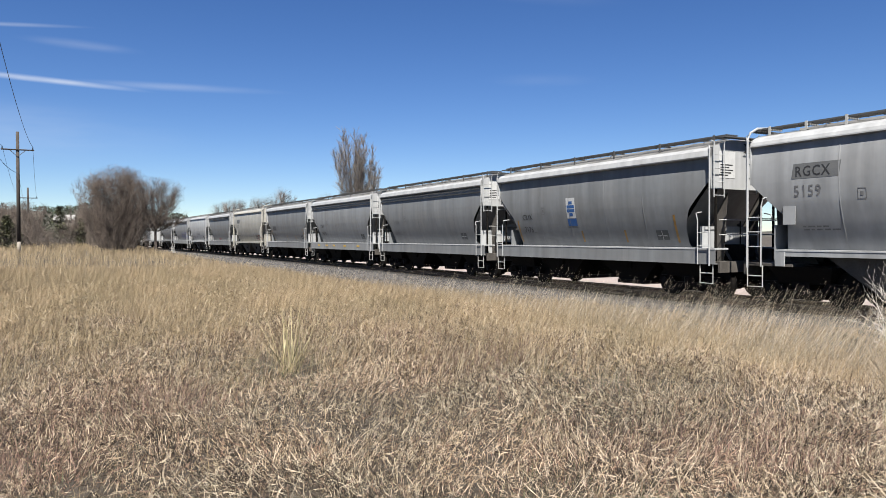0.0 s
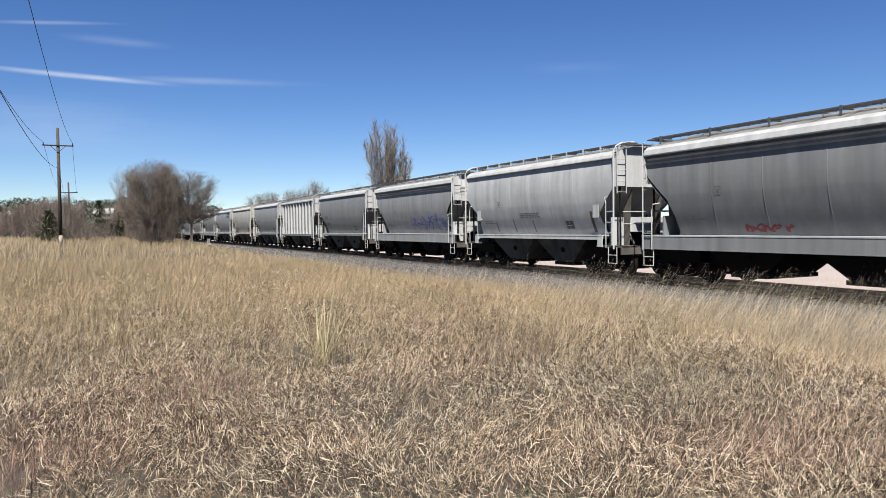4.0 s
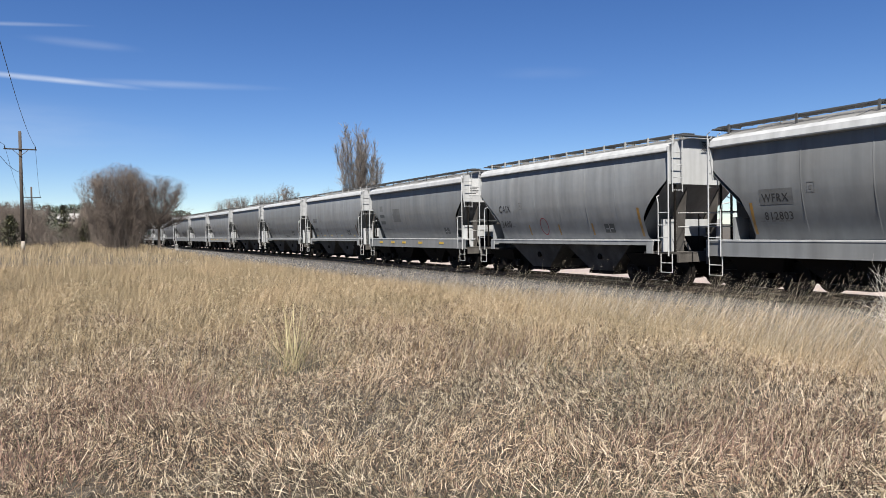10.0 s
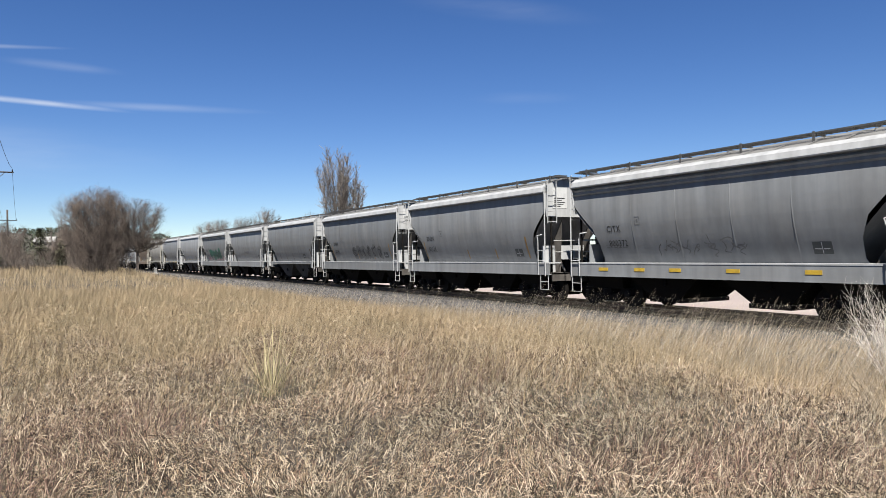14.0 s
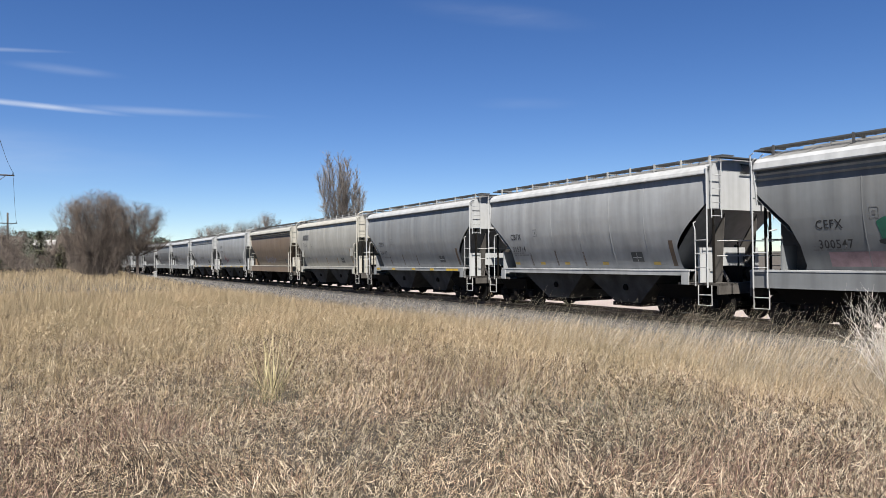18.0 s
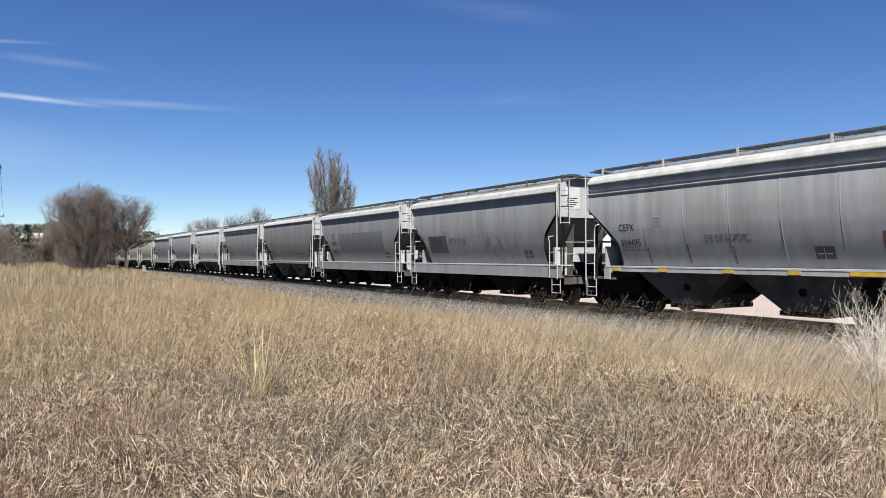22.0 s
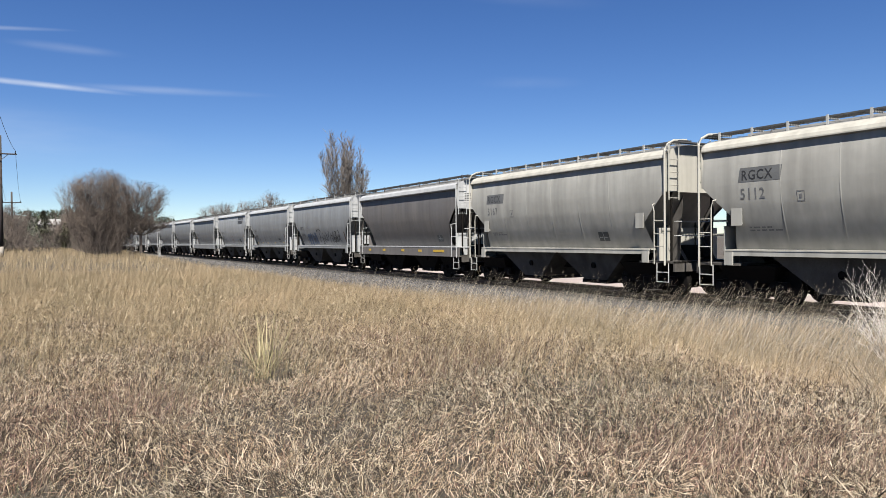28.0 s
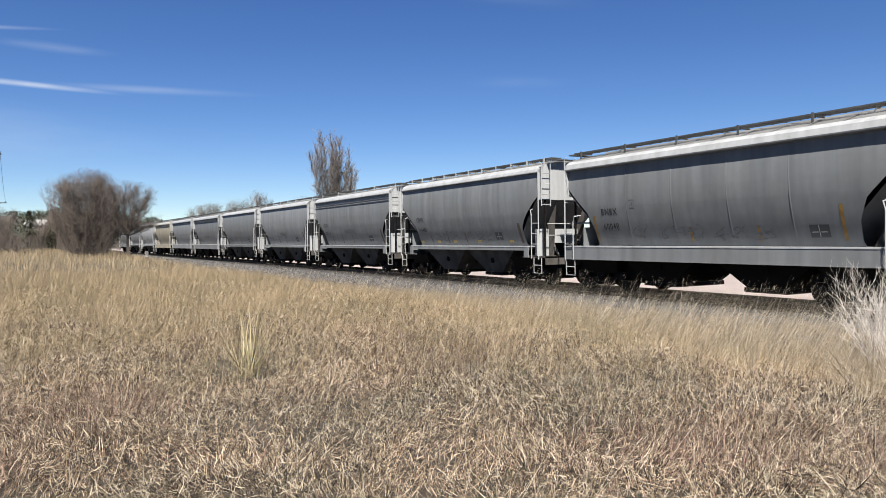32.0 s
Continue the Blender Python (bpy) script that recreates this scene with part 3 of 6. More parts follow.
    for side in (-1, 1):
        bm = bmesh.new()
        lo, hi = sorted((side * 0.62, side * 1.12))
        for k in range(5):
            yb = lo + (hi - lo) * (k + 0.5) / 5
            box(bm, -5.95, 5.95, yb - 0.022, yb + 0.022, zb, zb + 0.035)
        for k in range(30):
            xb = -5.9 + k * 11.8 / 29
            box(bm, xb - 0.012, xb + 0.012, lo, hi, zb - 0.012, zb - 0.002)
        part("running_board", bm, M_GRATE, car, "dark steel grating walkway")
        count = posts if side < 0 else 4
        for k in range(count):
            x = -5.5 + 11.0 * k / (count - 1)
            bm = bmesh.new()
            ya, yc = side * 1.12, side * 0.66
            box(bm, x - 0.035, x + 0.035, *sorted((ya, side * 1.14)), roof_z(ya, style) - 0.04, zb + 0.05)
            box(bm, x - 0.025, x + 0.025, *sorted((yc, ya)), zb - 0.045, zb - 0.013)
            part("walkway_bracket", bm, M_GALV if style != "deep" else M_GRATE, car)
    for ex in (-1, 1):
        # latticed crosswalk at the end of the roof
        bm = bmesh.new()
        lo, hi = sorted((ex * 5.80, ex * 6.02))
        for k in range(4):
            xb = lo + (hi - lo) * (k + 0.5) / 4
            box(bm, xb - 0.018, xb + 0.018, -1.25, 1.25, zb - 0.05, zb - 0.02)
        for k in range(26):
            yb = -1.25 + k * 0.1
            box(bm, lo, hi, yb - 0.008, yb + 0.008, zb - 0.065, zb - 0.05)
        part("crosswalk", bm, M_GRATE, car)
        bm = bmesh.new()
        xl = ex * 5.84
        for k in range(7):
            o = 0.075 * k
            for sgn in (-1, 1):
                a0, b0 = (-0.22 + max(0, o - 0.225) , 4.22 - min(o, 0.225)), (-0.22 + min(o, 0.44), 4.22 - max(0, o - 0.44))
                box_y0, box_y1 = a0[0] * sgn, b0[0] * sgn
                tube(bm, [(xl, box_y0, a0[1]), (xl, box_y1 + 0.001, b0[1] + 0.001)], 0.008, sides=3)
        for zz in (3.99, 4.22):
            tube(bm, [(xl, -0.25, zz), (xl, 0.25, zz)], 0.014, sides=4)
        part("lattice_step", bm, M_STEEL, car)
        # end wall above the slope sheet
        bm = bmesh.new()
        out = [(y, z) for y, z in st["eave"][1:]] + [(y, roof_z(y, style)) for y in (1.0, 0.6, 0.2)]
        ring = [(wall_y(style, 2.98), 2.98)] + out
        ring = ring + [(-y, z) for y, z in ring[::-1]]
        va = [bm.verts.new((ex * (HALF - 0.01), y, z)) for y, z in ring]
        vb = [bm.verts.new((ex * (HALF + 0.02), y, z)) for y, z in ring]
        bm.faces.new(vb if ex > 0 else vb[::-1])
        bm.faces.new(va[::-1] if ex > 0 else va)
        for k in range(len(ring)):
            j = (k + 1) % len(ring)
            bm.faces.new((va[k], va[j], vb[j], vb[k]))
        part("end_wall", bm, LIT_PAINT, car)
        if style == "deep" and ex > 0:
            bm = bmesh.new()
            box(bm, HALF + 0.02, HALF + 0.03, -1.22, -0.55, 3.28, 4.0)
            part("notice_board", bm, M_SIGNWHITE, car, "white notice board")
            bm = bmesh.new()
            for k, w in enumerate((0.5, 0.36, 0.52, 0.44, 0.3)):
                box(bm, HALF + 0.03, HALF + 0.034, -1.16, -1.16 + w, 3.62 - 0.07 * k, 3.65 - 0.07 * k)
            part("notice_print", bm, M_BLACK, car, "rows of small print")
        if cut == "diag" and style == "round":
            bm = bmesh.new()
            box(bm, *sorted((ex * 4.42, ex * 4.78)), -wall_y(style, 2.25) - 0.06, -wall_y(style, 2.25) - 0.045, 1.98, 2.42)
            for zz in (2.05, 2.35):
                box(bm, *sorted((ex * 4.5, ex * 4.54)), -wall_y(style, 2.25) - 0.045, -wall_y(style, zz) + 0.02, zz - 0.02, zz + 0.02)
            part("placard_board", bm, None, car, "small square placard holder")
        # slope sheet
        bm = bmesh.new()
        zc = [3.13, 2.7, 2.3, 2.0, 1.7, 1.4]
        rws = [[bm.verts.new((ex * lerp_table([(1.4, 3.95), (2.0, 4.52), (3.13, HALF - 0.01)], z), sy * (wall_y(style, z) - 0.01), z)) for sy in (-1, 1)] for z in zc]
        for a, b in zip(rws, rws[1:]):
            bm.faces.new((a[0], a[1], b[1], b[0]) if ex < 0 else (a[1], a[0], b[0], b[1]))
        part("slope_sheet", bm, None, car)
        # webs added between slope sheet and platform block the sky, dark like shade
        for yw in (-0.7, 0.7):
            bm = bmesh.new()
            va = [[bm.verts.new((ex * x, yw + dy, z)) for x, z in ((4.3, 1.03), (5.5, 1.03), (5.64, 2.9))] for dy in (-0.012, 0.012)]
            bm.faces.new(va[0])
            bm.faces.new(va[1][::-1])
            for k in range(3):
                j = (k + 1) % 3
                bm.faces.new((va[0][j], va[0][k], va[1][k], va[1][j]))
            part("end_web", bm, M_HOPPER, car, "dark web plate with shade in its colour")
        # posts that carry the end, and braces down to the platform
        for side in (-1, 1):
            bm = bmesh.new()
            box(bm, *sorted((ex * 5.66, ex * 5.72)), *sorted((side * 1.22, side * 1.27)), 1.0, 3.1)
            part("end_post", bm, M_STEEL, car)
            bm = bmesh.new()
            tube(bm, [(ex * 5.70, side * 0.62, 1.05), (ex * 4.9, side * 0.62, 2.05)], 0.05, sides=6)
            part("end_brace", bm, M_HOPPER, car)
        bm = bmesh.new()
        box(bm, *sorted((ex * 4.55, ex * 6.05)), -1.46, 1.46, 0.97, 1.03)
        box(bm, *sorted((ex * 5.97, ex * 6.05)), -1.46, 1.46, 0.74, 1.03)
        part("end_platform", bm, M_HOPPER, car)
        bm = bmesh.new()
        xp = ex * 5.16
        box(bm, *sorted((xp, xp + ex * 0.05)), -1.30, 1.30, 1.03, 1.98)
        # front plate painted sunlit, rear plate left in the car's own colour
        part("shear_plate", bm, LIT_PAINT if ex > 0 else None, car)
        bm = bmesh.new()
        if ex > 0:
            box(bm, 5.25, 5.62, -0.55, 0.05, 1.03, 1.48)
            tube(bm, [(5.3, 0.3, 1.28), (5.66, 0.3, 1.28)], 0.17, sides=12)
            tube(bm, [(5.80, -0.35, 2.12), (5.80, -0.35, 1.05)], 0.02, sides=5)
        else:
            tube(bm, [(-5.5, -0.75, 1.26), (-5.5, 0.35, 1.26)], 0.2, sides=12)
        part("brake_gear", bm, M_STEEL, car)
        # corner ladders, steps and grab rails
        for side in (-1, 1):
            yl, xo, xi = side * 1.63, ex * 5.80, ex * 5.36
            bm = bmesh.new()
            if cut == "diag":
                tube(bm, [(xo, yl, 0.92), (xo, yl, 4.12), (xo, side * 1.52, 4.30), (xo, side * 1.25, 4.42), (xo, side * 0.7, 4.46)], 0.032, sides=6)
            else:
                tube(bm, [(xo, yl, 0.92), (xo, yl, 4.05), (xo - ex * 0.08, side * 1.56, 4.12)], 0.022, sides=6)
            top = 2.45 if cut != "hex" else 2.15
            tube(bm, [(xi, yl, 0.95), (xi, yl, top), (xi - ex * 0.06, yl, top + 0.18), (xi - ex * 0.1, side * (wall_y(style, top) + 0.0), top + 0.22)], 0.018, sides=6)
            zr = 1.45
            while zr < top:
                tube(bm, [(xi, yl, zr), (xo, yl, zr)], 0.013, sides=5)
                zr += 0.36
            part("side_ladder", bm, LIT_PAINT, car, "pale steel ladder")
            bm = bmesh.new()
            ya, yb, xe = side * 1.55, side * 1.14, ex * 5.90
            for yy in (ya, yb):
                tube(bm, [(xe, yy, 2.75), (xe, yy, 4.22), (ex * 5.80, yy, 4.26)], 0.018, sides=6)
            zr = 2.8
            while zr < 4.2:
                tube(bm, [(xe, ya, zr), (xe, yb, zr)], 0.013, sides=5)
                zr += 0.36
            part("end_ladder", bm, LIT_PAINT, car, "pale steel ladder")
            bm = bmesh.new()
            yl2 = side * 1.54
            tube(bm, [(ex * 5.38, yl2, 0.98), (ex * 5.38, yl2, 0.45), (ex * 5.86, yl2, 0.45), (ex * 5.86, yl2, 0.98)], 0.016, sides=5)
            tube(bm, [(ex * 5.38, yl2, 0.72), (ex * 5.86, yl2, 0.72)], 0.016, sides=5)
            part("sill_step", bm, M_GALV, car)
        for zz in (1.75, 2.15):
            bm = bmesh.new()
            tube(bm, [(ex * 5.78, -1.2, zz), (ex * 5.84, -1.2, zz), (ex * 5.84, 1.2, zz), (ex * 5.78, 1.2, zz)], 0.016, sides=5)
            part("grab_rail", bm, M_GALV, car)
        # coupler and hose
        bm = bmesh.new()
        box(bm, *sorted((ex * 5.9, ex * 6.38)), -0.07, 0.07, 0.78, 0.92)
        hull8(bm, (*sorted((ex * 6.28, ex * 6.60)), -0.15, 0.13), (*sorted((ex * 6.28, ex * 6.58)), -0.13, 0.11), 0.70, 1.0)
        part("coupler", bm, M_STEEL, car)
        bm = bmesh.new()
        tube(bm, [(ex * 5.95, -0.3, 0.85), (ex * 6.15, -0.3, 0.62), (ex * 6.32, -0.22, 0.48), (ex * 6.56, -0.1, 0.55)], 0.025, sides=6)
        part("air_hose", bm, M_STEEL, car)
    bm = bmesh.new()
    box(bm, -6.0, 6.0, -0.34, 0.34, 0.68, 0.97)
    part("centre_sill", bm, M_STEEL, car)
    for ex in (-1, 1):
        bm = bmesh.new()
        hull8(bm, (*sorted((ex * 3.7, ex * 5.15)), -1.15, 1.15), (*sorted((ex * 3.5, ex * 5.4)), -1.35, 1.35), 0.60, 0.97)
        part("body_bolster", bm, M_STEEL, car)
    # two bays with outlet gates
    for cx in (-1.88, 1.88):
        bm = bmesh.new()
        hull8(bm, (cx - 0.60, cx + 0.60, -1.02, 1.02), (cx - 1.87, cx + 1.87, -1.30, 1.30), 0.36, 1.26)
        # bays of deep-sill cars take near-black steel in place of shade
        part("hopper_bay", bm, M_HOPPER if style != "deep" else M_STEEL, car, "dusty sloping hopper bay with shade in its colour")
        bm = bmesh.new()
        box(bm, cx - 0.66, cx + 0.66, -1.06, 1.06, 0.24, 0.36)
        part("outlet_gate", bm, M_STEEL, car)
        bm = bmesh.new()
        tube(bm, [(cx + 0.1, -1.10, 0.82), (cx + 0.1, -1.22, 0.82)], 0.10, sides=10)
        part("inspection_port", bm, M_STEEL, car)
    # trucks
    for cx in (-4.42, 4.42):
        truck = new("truck")
        truck.parent = car
        truck.location = (cx, 0, 0)
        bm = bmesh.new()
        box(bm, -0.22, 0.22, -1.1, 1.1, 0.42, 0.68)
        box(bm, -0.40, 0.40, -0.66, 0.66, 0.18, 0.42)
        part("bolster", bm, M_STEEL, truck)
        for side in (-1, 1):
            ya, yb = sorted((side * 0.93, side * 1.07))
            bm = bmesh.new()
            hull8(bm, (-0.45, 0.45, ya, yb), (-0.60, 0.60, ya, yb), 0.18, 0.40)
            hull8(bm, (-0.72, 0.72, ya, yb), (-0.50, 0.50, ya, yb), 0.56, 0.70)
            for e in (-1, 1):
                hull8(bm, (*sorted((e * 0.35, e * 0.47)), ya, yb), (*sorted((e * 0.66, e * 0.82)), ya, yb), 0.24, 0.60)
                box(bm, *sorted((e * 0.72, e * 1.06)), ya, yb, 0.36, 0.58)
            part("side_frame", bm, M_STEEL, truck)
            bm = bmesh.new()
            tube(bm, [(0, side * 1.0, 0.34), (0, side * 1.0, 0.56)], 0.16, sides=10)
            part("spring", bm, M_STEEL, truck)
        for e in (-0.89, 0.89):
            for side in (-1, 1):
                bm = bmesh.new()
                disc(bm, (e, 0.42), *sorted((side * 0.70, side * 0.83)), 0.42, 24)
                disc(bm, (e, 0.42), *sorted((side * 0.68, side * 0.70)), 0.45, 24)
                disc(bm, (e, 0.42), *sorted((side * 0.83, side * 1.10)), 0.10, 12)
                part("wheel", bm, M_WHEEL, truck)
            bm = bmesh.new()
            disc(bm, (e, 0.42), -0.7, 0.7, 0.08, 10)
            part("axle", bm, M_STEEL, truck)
    for ch in car.children:
        if ch.data:
            stretch(ch.data)
        else:
            ch.scale = (1.09, 1.09, 1.09)
    return car


# ---------------------------------------------------------------- marks on the cars
def conform(me, style, lift):
    """Bends a flat mesh in x and z onto the wall that faces the field."""
    for v in me.vertices:
        v.co.z = v.co.z * 1.035 + 0.13
        v.co.y = -(wall_y(style, v.co.z) + dent(style, v.co.x, v.co.z, -1) + lift * 0.4)


def lettering(text, x, z, size, mat, car, style, squeeze=1.0, name="lettering"):
    cu = bpy.data.curves.new("letters", "FONT")
    cu.body, cu.size, cu.resolution_u = text, size, 2
    cu.space_character = 1.12
    cu.offset = 0.010 * size
    tmp = bpy.data.objects.new("letters", cu)
    me = bpy.data.meshes.new_from_object(tmp)
    bpy.data.objects.remove(tmp)
    me.materials.clear()
    for v in me.vertices:
        v.co = Vector((x + v.co.x * squeeze, 0, z + v.co.y))
    conform(me, style, 0.016)
    mesh_object(name, me, mat, car, "stencilled " + ("number" if text.isdigit() else "letters"))


def plate(x0, x1, z0, z1, mat, car, style, name="painted_patch", lift=0.010, slant=0.0, label=""):
    nx, nz = max(1, int((x1 - x0) / 0.5)), max(1, int((z1 - z0) / 0.15))
    verts, faces = [], []
    for j in range(nz + 1):
        for i in range(nx + 1):
            verts.append((x0 + (x1 - x0) * i / nx + slant * (z1 - z0) * j / nz, 0, z0 + (z1 - z0) * j / nz))
    for j in range(nz):
        for i in range(nx):
            a = j * (nx + 1) + i
            faces.append((a, a + 1, a + nx + 2, a + nx + 1))
    me = bpy.data.meshes.new(name)
    me.from_pydata(verts, [], faces)
    conform(me, style, lift)
    mesh_object(name, me, mat, car, label)


def sill_strip(x0, x1, car, style, mat=None):
    z0, z1, y, xl = STYLES[style]["sill"]
    bm = bmesh.new()
    box(bm, x0, x1, -y - 0.012, -y, *((z0 + 0.16, z0 + 0.26) if style == "deep" else (z0 + 0.02, z1 - 0.01)))
    part("reflector", bm, mat or M_YELLOW, car)


def stroke(verts, faces, pts, width):
    """A ribbon through flat points."""
    n0 = len(verts)
    for i, (x, z) in enumerate(pts):
        a, b = pts[max(i - 1, 0)], pts[min(i + 1, len(pts) - 1)]
        dx, dz = b[0] - a[0], b[1] - a[1]
        k = width / 2 / (math.hypot(dx, dz) or 1)
        verts += [(x - dz * k, 0, z + dx * k), (x + dz * k, 0, z - dx * k)]
    for i in range(len(pts) - 1):
        a = n0 + 2 * i
        faces.append((a, a + 1, a + 3, a + 2))


def scrawl(x0, x1, z0, z1, mat, car, style, seed, letters=6, width=0.05, fill=None):
    """Sprayed lettering that cannot be read: rounded loops and bars."""
    rng = random.Random(seed)
    h, w = z1 - z0, (x1 - x0) / letters
    if fill:
        verts = []
        for i in range(letters):
            cx, cz = x0 + w * (i + 0.5), (z0 + z1) / 2 + rng.uniform(-0.08, 0.08) * h
            n0 = len(verts)
            rx, rz = w * rng.uniform(0.42, 0.55), h * rng.uniform(0.40, 0.5)
            ring, faces = 16, []
            for level in (0.05, 0.35, 0.7, 1.0):
                for k in range(ring):
                    a = k * math.tau / ring
                    bulge = level * (1 + 0.14 * math.sin(3 * a + i) + 0.08 * math.sin(5 * a))
                    verts.append((cx + rx * bulge * math.copysign(abs(math.cos(a)) ** 0.6, math.cos(a)), 0, cz + rz * bulge * math.copysign(abs(math.sin(a)) ** 0.6, math.sin(a))))
            for level in range(3):
                for k in range(ring):
                    u, v = level * ring + k, level * ring + (k + 1) % ring
                    faces.append((u, v, v + ring, u + ring))
            me = bpy.data.meshes.new("spray_fill")
            me.from_pydata(verts[n0:], [], faces + [tuple(range(ring))])
            conform(me, style, 0.016 + 0.003 * (i % 2))
            mesh_object("spray_fill", me, fill, car, "sprayed patch of colour")
    verts, faces = [], []
    for i in range(letters):
        cx = x0 + w * (i + 0.5)
        tall = rng.uniform(0.7, 1.0)
        for _ in range(rng.choice((2, 2, 3, 4))):
            # a hand-drawn line: a smooth curve through a few corners of the letter's cell
            us = [rng.uniform(-0.62, 0.62) for _ in range(5)]
            vs = sorted((rng.random() for _ in range(5)), reverse=rng.random() < 0.5)
            if rng.random() < 0.4:
                vs[2], vs[3] = vs[3], vs[2]
            knots = [(cx + u * w, z0 + h * (0.5 + (v - 0.5) * tall)) for u, v in zip(us, vs)]
            pts = []
            for k in range(3):
                (ax, az), (bx, bz), (qx, qz) = knots[k], knots[k + 1], knots[k + 2]
                for s in range(6):
                    u = s / 6
                    pts.append(((ax + bx) / 2 * (1 - u) ** 2 + bx * 2 * u * (1 - u) + (bx + qx) / 2 * u * u, (az + bz) / 2 * (1 - u) ** 2 + bz * 2 * u * (1 - u) + (bz + qz) / 2 * u * u))
            stroke(verts, faces, pts, width * rng.uniform(0.8, 1.2))
    me = bpy.data.meshes.new("spray_tag")
    me.from_pydata(verts, [], faces)
    conform(me, style, 0.022)
    tagged(mesh_object("spray_tag", me, mat, car, "sprayed scrawl"), "", "", "", "stuff")


def ring_mark(x, z, r, mat, car, style):
    verts, faces = [], []
    stroke(verts, faces, [(x + r * math.cos(k * math.tau / 20), z + 1.15 * r * math.sin(k * math.tau / 20)) for k in range(22)], 0.035)
    me = bpy.data.meshes.new("spray_ring")
    me.from_pydata(verts, [], faces)
    conform(me, style, 0.016)
    mesh_object("spray_ring", me, mat, car, "sprayed ring")


def flat_rows(quads, mat, car, style, name, lift, label=""):
    """Flat pieces (x0, x1, z0, z1, slant) laid on the wall as one mark."""
    verts, faces = [], []
    for x0, x1, z0, z1, slant in quads:
        n0, m = len(verts), max(1, int((z1 - z0) / 0.15))
        for j in range(m + 1):
            z, dx = z0 + (z1 - z0) * j / m, slant * (z1 - z0) * j / m
            verts += [(x0 + dx, 0, z), (x1 + dx, 0, z)]
        faces += [(n0 + 2 * j, n0 + 2 * j + 1, n0 + 2 * j + 3, n0 + 2 * j + 2) for j in range(m)]
    me = bpy.data.meshes.new(name)
    me.from_pydata(verts, [], faces)
    conform(me, style, lift)
    mesh_object(name, me, mat, car, label)


def small_print(x, z, rows, width, car, style, mat=None, h=0.035):
    """Rows of lettering too small to read."""
    rng = random.Random(int(x * 100) + rows)
    quads = []
    for r in range(rows):
        u = x
        while u < x + width * rng.uniform(0.7, 1.0):
            w = rng.uniform(0.08, 0.22)
            quads.append((u, u + w, z - r * h * 2, z - r * h * 2 + h, 0))
            u += w + 0.05
    flat_rows(quads, mat or M_DIM, car, style, "small_print", 0.012, "rows of tiny stencilling")


def block_logo(x, z, h, car, style):
    """A company mark as slanted plain blocks."""
    w = h * 0.72
    for i in range(4):
        u = x + i * w * 1.12
        flat_rows([(u, u + w * 0.92, z + h * 0.56, z + h, 0.2), (u - 0.02, u + w * 0.92 - 0.02, z, z + h * 0.46, 0.2)], M_BLACK, car, style, "logo_block", 0.014, "slanted black logo block")


# style, cut, ledges, brackets on the roof
KINDS = {"D": ("round", "diag", False, 11), "R": ("round", "arc", False, 7), "P": ("round", "arc", False, 11), "S": ("round", "arc", True, 5),
         "A": ("deep", "hex", False, 6), "C": ("deep", "hex", True, 6), "X": ("ribbed", "diag", False, 8)}
MASTERS = {}
